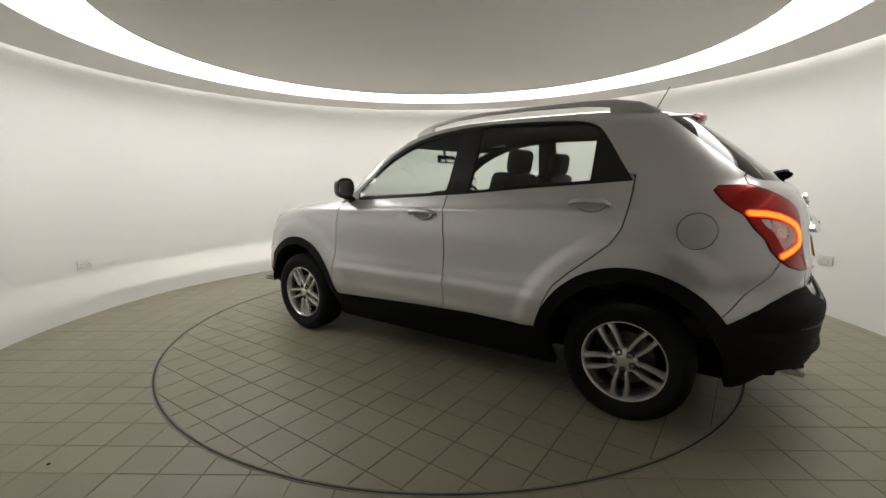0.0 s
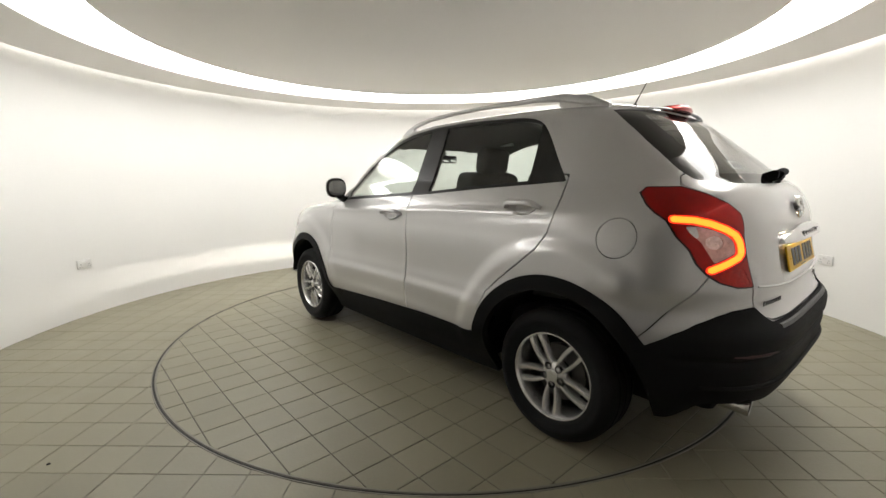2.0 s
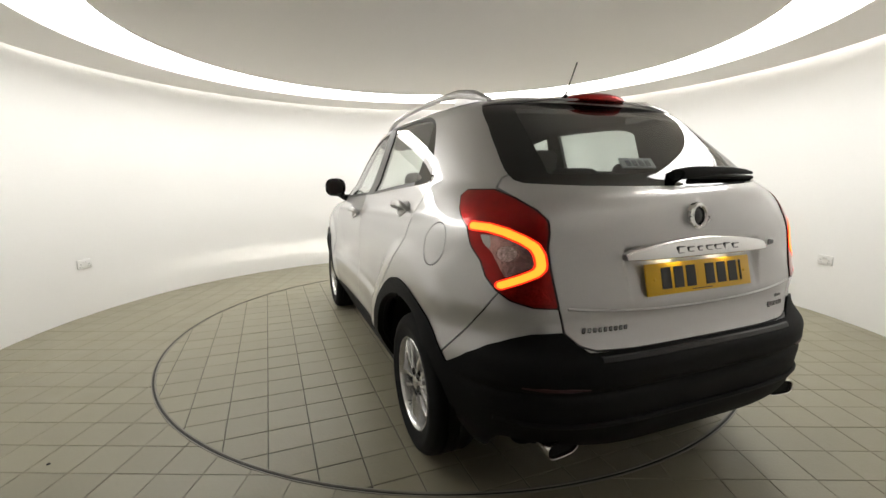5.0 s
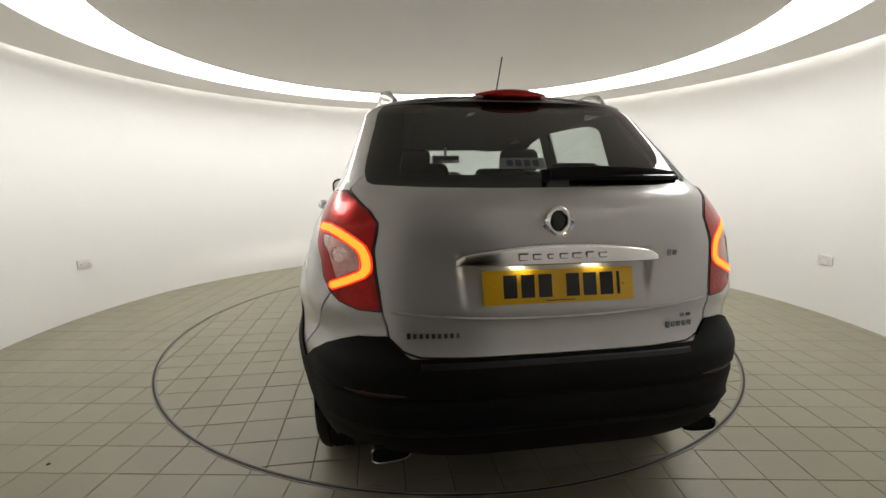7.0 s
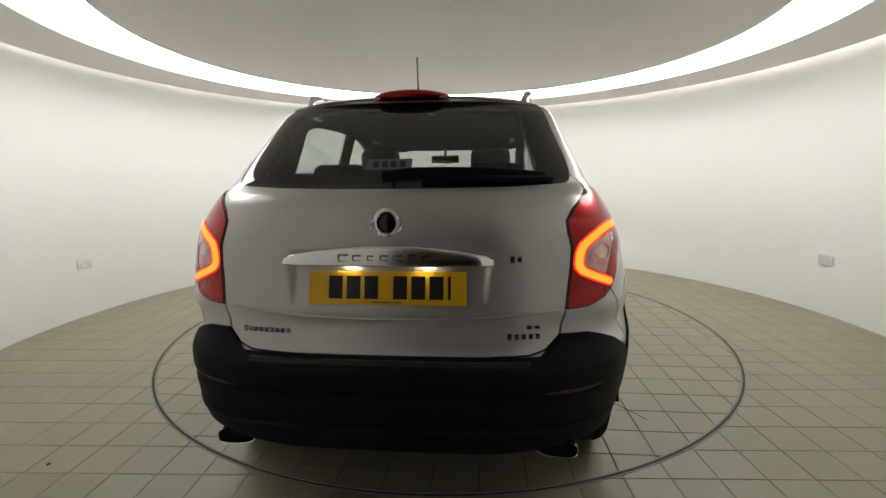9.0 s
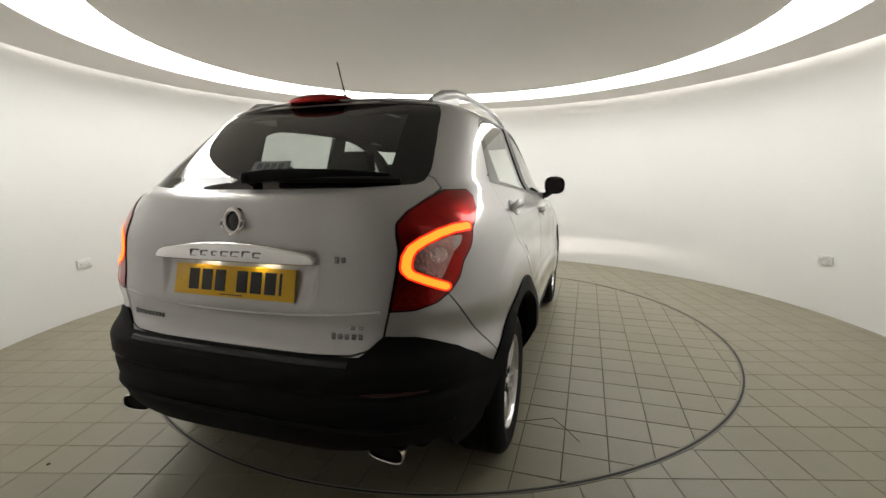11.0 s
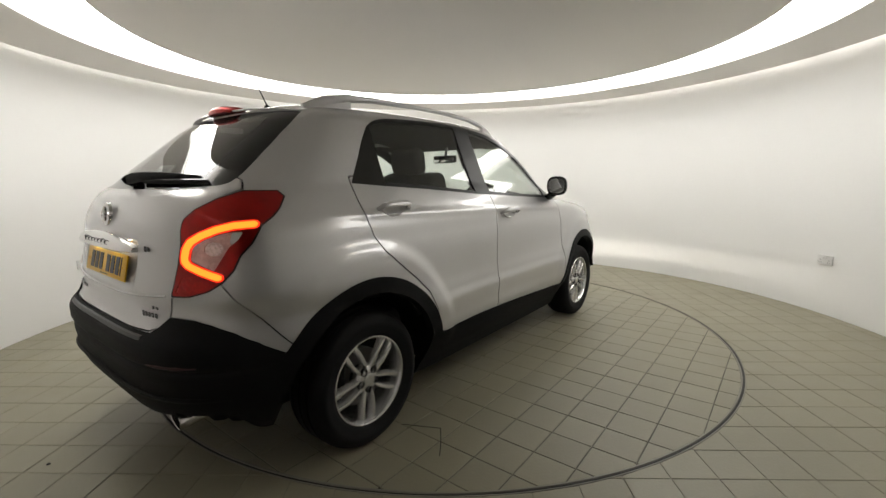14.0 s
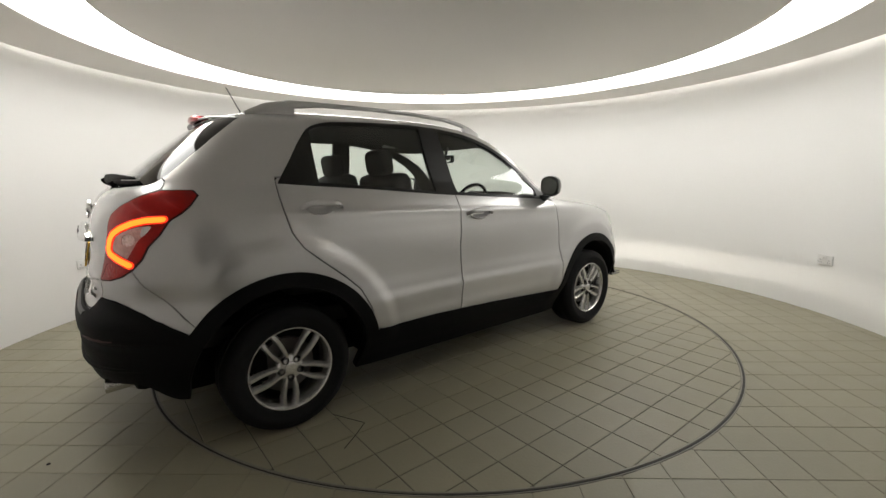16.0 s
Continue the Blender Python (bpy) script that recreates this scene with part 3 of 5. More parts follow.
skin.split("paint", "bonnet", lambda v: np.where((v[:, 0] > 0.9) & (v[:, 2] > 0.96), np.abs(v[:, 1]) - 0.70, 9))
skin.split(("clad",), "hole", lambda v: np.where(v[:, 0] < -1.68, v[:, 2] - 0.27 - (0.085 + 0.04 * step(0.3, 0.7, np.abs(v[:, 1]))) * step(-1.77, -1.95, v[:, 0]), 9))
skin.split(("paint",), "headlamp", lambda v: np.where(v[:, 0] > 1.70, in_poly(v[:, 1:], [(0.42, 0.80), (0.44, 0.89), (0.60, 0.93), (0.80, 0.975), (0.83, 0.93), (0.78, 0.84), (0.70, 0.79)]), 9))
skin.split(("front_bumper", "clad", "paint"), "fog_slot", lambda v: np.where(v[:, 0] > 1.70, in_poly(v[:, 1:], [(0.48, 0.29), (0.48, 0.372), (0.76, 0.372), (0.76, 0.29)]), 9))
skin.split("clad", "rear_bumper", lambda v: v[:, 0] + 1.62)
skin.split("clad", "front_bumper", lambda v: 1.72 - v[:, 0])
skin.split("clad", "sill", lambda v: np.maximum(np.abs(v[:, 0] + 0.0) - 0.92, v[:, 2] - np.interp(v[:, 0], SILL_X, SILL_Z)))
skin.split("clad", "arch_rear", lambda v: v[:, 0])


def panel(name, tags, mat, parent, hand=0, out=0.0, depth=0.012, label=""):
    """A body panel from the cut surface with folded edges. hand: 1 left, -1 right, 0 both halves in one."""
    v, n, t = skin.take(tags)
    v = v + n * out
    vs, ns, fs = [], [], []
    e = np.concatenate([t[:, [0, 1]], t[:, [1, 2]], t[:, [2, 0]]])
    _, inv, cnt = np.unique(np.sort(e, 1), axis=0, return_inverse=True, return_counts=True)
    rim = e[cnt[inv.ravel()] == 1]
    mid = np.abs(v[rim]).max(1)[:, 1] > 1e-4 if hand == 0 else np.ones(len(rim), bool)
    rim = rim[mid]
    a, b = v[rim[:, 0]], v[rim[:, 1]]
    na, nb = n[rim[:, 0]], n[rim[:, 1]]
    across = np.cross(b - a, na + nb)
    across /= np.linalg.norm(across, axis=1, keepdims=True) + 1e-9
    flange = np.stack([b, a, a - na * depth, b - nb * depth], 1).reshape(-1, 3)
    flange_n = np.repeat(across, 4, 0)
    quads = np.arange(len(flange)).reshape(-1, 4)
    for s in ((hand,) if hand else (1, -1)):
        o = sum(len(k) for k in vs)
        m = np.array([1, s, 1])
        vs += [v * m, flange * m]
        ns += [n * m, flange_n * m]
        tt, qq = t + o, quads + o + len(v)
        fs += [tuple(k) for k in (tt if s > 0 else tt[:, ::-1]).tolist()] + [tuple(k) for k in (qq if s > 0 else qq[:, ::-1]).tolist()]
    vs, ns = np.concatenate(vs) - (OX, 0, 0), np.concatenate(ns)
    me = bpy.data.meshes.new(name)
    me.from_pydata(vs.tolist(), [], fs)
    me.shade_smooth()
    me.normals_split_custom_set_from_vertices(ns.tolist())
    return link_mesh(name, me, mat, parent, label)


def at(x, y, z):
    return Vector((x - OX, y, z))


car = thing("car", "silver five-door sport utility car with black lower cladding, tail lamps lit", "car")


def build_body():
    panel("body_shell", "paint", SILVER, car, 0, 0.0, 0.02)
    hatch = panel("tailgate", "hatch", SILVER, car, 0)
    panel("bonnet", "bonnet", SILVER, car, 0)
    bump_r = panel("rear_bumper", "rear_bumper", CLAD, car, 0, 0.007, 0.05, "black grained plastic rear bumper")
    panel("bumper_top", "bumper_top", SILVER, bump_r, 0, 0.0, 0.012, "silver upper bumper skin")
    panel("front_bumper", "front_bumper", CLAD, car, 0, 0.002, 0.05, "black plastic front bumper")
    panel("windscreen", "windscreen", SIDE_GLASS, car, 0, -0.003, 0.004, "clear curved windscreen").visible_shadow = False
    surround = panel("rear_window_border", "rear_window", GLASS_BLACK, car, 0, -0.002, 0.01, "black printed border of the rear window")
    panel("glass", "rear_glass", REAR_GLASS, surround, 0, -0.002, 0.004, "tinted rear window glass").visible_shadow = False
    for s in (1, -1):
        fd = panel("front_door", "front_door", SILVER, car, s)
        rd = panel("rear_door", "rear_door", SILVER, car, s)
        panel("window_glass", "glass_front", SIDE_GLASS, fd, s, -0.004, 0.004, "clear green-tinted door glass").visible_shadow = False
        panel("window_glass", "glass_rear", SIDE_GLASS, rd, s, -0.004, 0.004, "clear green-tinted door glass").visible_shadow = False
        panel("window_frame", "window_black", FRAME_BLACK, car, s, 0.001, 0.02, "black window surround")
        panel("door_pillar", "pillar", FRAME_BLACK, car, s, 0.002, 0.02, "satin black door pillar")
        panel("corner_trim", "corner_trim", GLASS_BLACK, rd, s, 0.001, 0.02, "gloss black window corner")
        if s > 0:
            panel("fuel_flap", "fuel_flap", SILVER, car, s)
        else:
            panel("quarter_infill", ("fuel_flap", "fuel_joint"), SILVER, car, s, 0.0, 0.0)
        panel("sill", "sill", CLAD, car, s, 0.004, 0.05, "black plastic sill")
        panel("arch_trim", "arch_rear", CLAD, car, s, 0.007, 0.05, "black plastic wheel arch trim")
        panel("arch_trim", "clad", CLAD, car, s, 0.007, 0.05, "black plastic wheel arch trim")
        lamp = panel("tail_lamp", "lamp", RED_LENS, car, s, 0.004, 0.02, "red tail lamp with a glowing orange light guide")
        panel("lamp_rim", "lamp_rim", GLOSS_BLACK, lamp, s, 0.002, 0.02, "black lamp edge")
        panel("light_guide", "lamp_guide", GUIDE, lamp, s, 0.006, 0.01, "glowing orange light guide")
        panel("guide_halo", "lamp_edge", GUIDE_HALO, lamp, s, 0.005, 0.01, "red halo band painted in for the light guide's bloom")
        panel("clear_lens", "lamp_clear", CLEAR_LENS, lamp, s, 0.003, 0.01, "clear reversing lamp lens")
        panel("lens_fin", "lamp_fin", LENS_WHITE, lamp, s, 0.0035, 0.01, "pale clear lens corner")
        panel("reflector_bowl", "lamp_bowl", BOWL, lamp, s, 0.0015, 0.004, "faceted silver reversing lamp reflector")
        panel("lower_reflector", "lamp_lower", RED_FACET, lamp, s, 0.003, 0.008, "ribbed red reflector at the lamp foot")
    # dark inner skin: cabin trim seen through the glass and backing of the panel gaps
    panel("inner_lining", ("paint", "hatch", "bonnet", "front_door", "rear_door", "joint", "fuel_joint", "bumper_top", "fuel_flap", "clad", "rear_bumper", "front_bumper", "sill", "arch_rear", "lamp", "lamp_rim",
                           "lamp_guide", "lamp_edge", "lamp_clear", "lamp_fin", "lamp_bowl", "lamp_lower", "window_black", "pillar", "corner_trim", "rear_window"), LINER, car, 0, -0.022, 0.002, "dark cabin lining")
    bm = bmesh.new()
    box(bm, (3.7, 1.16, 0.30), at(0.02, 0, 0.36), bevel=0.06)
    box(bm, (1.75, 1.66, 0.12), at(0.0, 0, 0.33), bevel=0.03)
    box(bm, (0.36, 1.40, 0.14), at(-1.78, 0, 0.40), bevel=0.04)
    part("underbody", bm, UNDER, car, "black underbody")
    return hatch, bump_r


hatch, bumper = build_body()
# ---- wheels ----
def build_wheel():
    wheel = tagged(new("wheel"), "five-double-spoke silver alloy wheel with a black tyre")
    turn = pose(0, 0, 0, -90)  # the axle points along y, outer face to +y
    bm = bmesh.new()
    prof = [(0.222, -0.100), (0.250, -0.112), (0.290, -0.114), (0.322, -0.104), (0.336, -0.090), (0.343, -0.072), (0.3445, -0.062), (0.335, -0.058), (0.335, -0.050), (0.345, -0.046), (0.345, -0.012), (0.336, -0.008),
            (0.336, 0.000), (0.345, 0.004), (0.345, 0.044), (0.335, 0.048), (0.335, 0.056), (0.3445, 0.060), (0.343, 0.072), (0.336, 0.090), (0.322, 0.104), (0.300, 0.112), (0.296, 0.1145), (0.280, 0.1155), (0.276, 0.1135), (0.250, 0.110), (0.232, 0.103), (0.222, 0.096)]
    lathe(bm, prof, 96, matrix=turn)
    part("tyre", bm, RUBBER, wheel, "black tyre with grooved tread")
    bm = bmesh.new()
    lathe(bm, [(0.226, 0.094), (0.229, 0.099), (0.226, 0.103), (0.221, 0.103), (0.217, 0.098), (0.212, 0.086), (0.206, 0.060), (0.200, 0.010), (0.204, -0.060), (0.222, -0.098), (0.228, -0.098)], 96, matrix=turn)
    rim = part("rim", bm, ALLOY, wheel)
    for k in range(5):
        for s in (-1, 1):
            bm = bmesh.new()
            a0 = radians(-86 + 72 * k)
            rows = []
            for r, off, wide, top, low in ((0.046, 0.016, 0.012, 0.080, 0.045), (0.075, 0.024, 0.0140, 0.086, 0.050), (0.110, 0.0310, 0.0150, 0.089, 0.056), (0.150, 0.0345, 0.0160, 0.090, 0.058), (0.190, 0.0330, 0.0180, 0.089, 0.056), (0.215, 0.0310, 0.0195, 0.086, 0.052)):
                c = Vector((math.cos(a0) * r - math.sin(a0) * off * s, 0, math.sin(a0) * r + math.cos(a0) * off * s))
                u = Vector((-math.sin(a0), 0, math.cos(a0)))
                rows.append([bm.verts.new(c + u * (wide * q) + Vector((0, h, 0))) for q, h in ((-1, low), (-0.9, top - 0.012), (-0.45, top), (0.45, top), (0.9, top - 0.012), (1, low))])
            for p, q in zip(rows, rows[1:]):
                for j in range(5):
                    bm.faces.new((p[j], p[j + 1], q[j + 1], q[j]))
            bm.faces.new(rows[0]), bm.faces.new(rows[-1][::-1])
            bmesh.ops.recalc_face_normals(bm, faces=bm.faces)
            part("spoke", bm, ALLOY, rim)
        a = radians(-86 + 72 * k)
        spot = pose(math.cos(a) * 0.053, 0, math.sin(a) * 0.053) @ turn
        # recess shade round the nut, put in as a black cup
        bm = bmesh.new()
        lathe(bm, [(0.0195, 0.062), (0.0185, 0.0855), (0.0150, 0.0850), (0.0145, 0.068), (0.0003, 0.068)], 18, matrix=spot)
        part("nut_pocket", bm, UNDER, rim, "nut pocket, blackened for the shade inside it")
        bm = bmesh.new()
        lathe(bm, [(0.0105, 0.060), (0.0105, 0.083), (0.0085, 0.085), (0.0080, 0.078), (0.0003, 0.079)], 6, matrix=spot)
        part("wheel_nut", bm, CHROME_DARK, rim, "steel wheel nut")
    bm = bmesh.new()
    lathe(bm, [(0.076, 0.040), (0.074, 0.068), (0.066, 0.077), (0.050, 0.081), (0.038, 0.083), (0.035, 0.0835), (0.033, 0.089), (0.028, 0.0905), (0.012, 0.0912), (0.0003, 0.0912)], 40, matrix=turn)
    part("hub_cap", bm, ALLOY, rim)
    bm = bmesh.new()
    lathe(bm, [(0.07, 0.020), (0.148, 0.020), (0.150, 0.016), (0.150, -0.004), (0.07, -0.004)], 48, matrix=turn)
    part("brake_disc", bm, STEEL, wheel, "grey steel brake disc")
    bm = bmesh.new()
    box(bm, (0.07, 0.05, 0.17), (0.135, 0.005, 0.02), bevel=0.015)
    part("brake_caliper", bm, UNDER, wheel)
    bm = bmesh.new()
    lathe(bm, [(0.0003, -0.030), (0.203, -0.030), (0.203, -0.040), (0.0003, -0.040)], 48, matrix=turn)
    part("backing_plate", bm, UNDER, wheel)
    bm = bmesh.new()
    tube(bm, [(0.115, 0.06, -0.158), (0.113, 0.09, -0.152)], 0.004, 8)
    part("tyre_valve", bm, INK, wheel)
    for p in wheel.children_recursive:  # the profile is drawn for a 0.345 m tyre, this one stands 0.33 m high
        p.data.transform(Matrix.Diagonal((0.956, 1, 0.956, 1)))
    return wheel


def build_wheels():
    first = build_wheel()
    first.parent = car
    spots = [(x, s) for x in (-1.325, 1.325) for s in (1, -1)]
    for i, (x, s) in enumerate(spots):
        m = pose(x + 0.016 * (x < 0) - OX, s * 0.776, 0.3295, 0, 0, 0 if s > 0 else 180)
        if i == 0:
            first.matrix_basis = m
        else:
            copy_thing(first, m)
        bm = bmesh.new()
        lathe(bm, [(0.445, 0.86), (0.440, 0.50), (0.1, 0.48)], 40, (8, 172), matrix=pose(x - OX, 0, 0.335) @ Matrix.Scale(s, 4, (0, 1, 0)) @ pose(0, 0, 0, 90) @ Matrix.Scale(-1, 4, (0, 0, 1)))
        part("wheel_well", bm, UNDER, car, "black wheel well liner")


build_wheels()


# ---- outside fittings ----
def loft(bm, rings, cap=True):
    """Skins closed rings of equal length."""
    vs = [[bm.verts.new(p) for p in r] for r in rings]
    k = len(vs[0])
    for a, b in zip(vs, vs[1:]):
        for j in range(k):
            bm.faces.new((a[j], a[(j + 1) % k], b[(j + 1) % k], b[j]))
    if cap:
        bm.faces.new(vs[0][::-1]), bm.faces.new(vs[-1])
    bmesh.ops.recalc_face_normals(bm, faces=bm.faces)


def oval(c, u, v, a, b, power=2.4, k=24):
    """A rounded ring about c in the plane of u and v."""
    out = []
    for i in range(k):
        t = 2 * math.pi * i / k
        ct, st = math.cos(t), math.sin(t)
        out.append(c + u * (a * math.copysign(abs(ct) ** (2 / power), ct)) + v * (b * math.copysign(abs(st) ** (2 / power), st)))
    return out


X, Y, Z = Vector((1, 0, 0)), Vector((0, 1, 0)), Vector((0, 0, 1))


def skin_y(x, z):
    """Half width of the body at a place on its side."""
    cx = (x - XC) / np.where(x < XC, XC - row_at(z)[1], row_at(z)[2] - XC)
    p = body_points(np.array([cx * 1.0]), np.array([1.0]), np.array([float(z)]))[0]
    return float(p[1])


def build_handles():
    for x, z, s in ((-0.040 + 0.065, 1.052, 1), (-1.090, 1.140, 1), (-0.040 + 0.065, 1.052, -1), (-1.090, 1.140, -1)):
        y = skin_y(x, z) + 0.004
        tilt = 0.55
        up = Vector((0, -s * math.sin(tilt), math.cos(tilt)))
        outw = Vector((0, s * math.cos(tilt), math.sin(tilt)))
        half = 0.112
        x = x - 0.02 if x > -0.5 else x
        handle = tagged(new("door_handle"), "body-coloured silver pull handle over a shallow recess")
        handle.parent = car
        c = at(x, s * y, z)
        bm = bmesh.new()
        rings = []
        for k in range(13):
            q = -1 + 2 * k / 12
            lift = 0.040 * (1 - q ** 6) + 0.003
            r = 0.0165 * (1 - 0.40 * abs(q) ** 4)
            rings.append(oval(c + X * (q * half) + outw * lift + up * (0.006 - 0.006 * q * q), up, outw, r, 0.009, 2.2, 12))
        loft(bm, rings)
        part("grip", bm, SILVER, handle)
        bm = bmesh.new()
        rings = [oval(c + outw * d + X * (-0.01), X, up, a, b, 2.0, 28) for a, b, d in ((0.078, 0.043, -0.003), (0.076, 0.041, 0.0045), (0.070, 0.036, 0.0035), (0.052, 0.026, -0.004), (0.024, 0.012, -0.008))]
        loft(bm, rings)
        part("recess", bm, SILVER, handle)
        bm = bmesh.new()
        box(bm, (0.030, 0.010, 0.020), c + X * (half - 0.012) + outw * 0.010, Euler((-s * tilt, 0, 0)).to_matrix(), bevel=0.003)
        part("lock_cover", bm, SILVER, handle)


def build_mirrors():
    for s in (1, -1):
        m = tagged(new("door_mirror"), "black door mirror housing on a short arm")
        m.parent = car
        c = at(0.735, s * 0.900, 1.222)
        bm = bmesh.new()
        rings = []
        for dx, a, b in ((-0.048, 0.077, 0.068), (-0.044, 0.084, 0.075), (-0.020, 0.086, 0.077), (0.016, 0.078, 0.068), (0.044, 0.060, 0.050), (0.060, 0.034, 0.027), (0.066, 0.010, 0.008)):
            rings.append(oval(c + X * dx + Y * (s * -0.25 * dx), Y, Z, a, b, 2.7, 28))
        loft(bm, rings)
        part("housing", bm, GLOSS_BLACK, m)
        bm = bmesh.new()
        d = -0.052
        u = Vector((s * 0.10, 1, 0)).normalized()
        rings = [oval(c + X * (d + 0.01) + Y * (s * -0.25 * d), u, Z, 0.071, 0.062, 2.7, 28), oval(c + X * (d - 0.007) + Y * (s * -0.25 * d), u, Z, 0.067, 0.058, 2.7, 28)]
        loft(bm, rings)
        part("mirror_glass", bm, MIRROR, m, "silvered mirror glass")
        bm = bmesh.new()
        tube(bm, [at(0.73, s * 0.865, 1.160), at(0.745, s * 0.83, 1.135), at(0.75, s * 0.785, 1.125)], [0.038, 0.036, 0.046], 12, 0.75)
        part("arm", bm, GLOSS_BLACK, m)


def build_roof():
    for s in (1, -1):
        rail = tagged(new("roof_rail"), "silver roof rail with a slim gap under it")
        rail.parent = car
        bm = bmesh.new()
        rings = []
        pts = [(-1.350, 0.500, 1.628), (-1.25, 0.525, 1.666), (-1.12, 0.545, 1.692), (-0.95, 0.557, 1.703), (-0.6, 0.565, 1.706), (-0.3, 0.566, 1.702), (-0.05, 0.563, 1.687), (0.10, 0.556, 1.664), (0.21, 0.548, 1.636), (0.29, 0.540, 1.606)]
        wide = (0.012, 0.018, 0.019, 0.018, 0.017, 0.016, 0.016, 0.015, 0.012, 0.006)
        high = (0.016, 0.026, 0.022, 0.014, 0.011, 0.011, 0.011, 0.013, 0.012, 0.006)
        for (x, y, z), a, b in zip(pts, wide, high):
            rings.append(oval(at(x, s * y, z), Y, Z, a, b, 3.0, 14))
        loft(bm, rings)
        part("bar", bm, SILVER, rail)
        for x0, x1 in ((-1.32, -1.10), (0.13, 0.285)):
            bm = bmesh.new()
            rings = []
            for k in range(5):
                x = x0 + (x1 - x0) * k / 4
                y = float(np.interp(x, [p[0] for p in pts], [p[1] for p in pts]))
                z = float(np.interp(x, [p[0] for p in pts], [p[2] for p in pts])) - 0.010
                zr = 1.590 if x < 0 else 1.57
                rings.append([at(x, s * (y + d), q) for d, q in ((-0.016, zr), (0.018, zr), (0.014, z), (-0.012, z))])
            loft(bm, rings)
            part("foot", bm, SILVER, rail)
    ant = tagged(new("antenna"), "thin black roof aerial leaning back")
    ant.parent = car
    bm = bmesh.new()
    loft(bm, [oval(at(-1.222, 0, 1.672), X, Y, 0.034, 0.020, 2.2, 16), oval(at(-1.226, 0, 1.690), X, Y, 0.026, 0.015, 2.2, 16), oval(at(-1.232, 0, 1.703), X, Y, 0.012, 0.009, 2.0, 16)])
    part("base", bm, FRAME_BLACK, ant)
    bm = bmesh.new()
    tube(bm, [at(-1.228, 0, 1.695), at(-1.262, -0.003, 1.757), at(-1.308, -0.007, 1.845)], [0.0042, 0.0032, 0.0034], 8)
    part("rod", bm, FRAME_BLACK, ant)
    brake = tagged(new("high_brake_light"), "red high-level brake light at the roof edge")
    brake.parent = car
    bm = bmesh.new()
    rings = []
    for k in range(17):
        q = -1 + 2 * k / 16
        h = 0.026 * math.sqrt(max(0.0, 1 - q * q)) + 0.002
        rings.append(oval(at(-1.492 + 0.030 * q * q, 0.176 * q, 1.641 - 0.008 * q * q), X, Z, 0.032 * math.sqrt(max(0.0, 1 - q ** 4)) + 0.002, h * 0.85, 2.2, 12))
    loft(bm, rings)
    part("lens", bm, RED_LENS, brake)
    # roof spoiler lip over the rear window
    bm = bmesh.new()
    rings = []
    for k in range(25):
        y = -0.555 + 1.11 * k / 24
        x = -1.498 + 0.10 * (abs(y) / 0.555) ** 3
        z = 1.631 - 0.030 * (abs(y) / 0.555) ** 2.4
        rings.append(oval(at(x + 0.008, y, z), X, Z, 0.014, 0.005, 2.4, 10))
    loft(bm, rings)
    part("roof_spoiler", bm, SILVER, car)


def tail_x(y, z):
    """The body's rear face at a width and height."""
    w, xr, _ = row_at(z)
    n, m = tail_powers(z)
    return XC - (XC - xr) * max(0.0, 1 - (abs(y) / w) ** m) ** (1 / n)


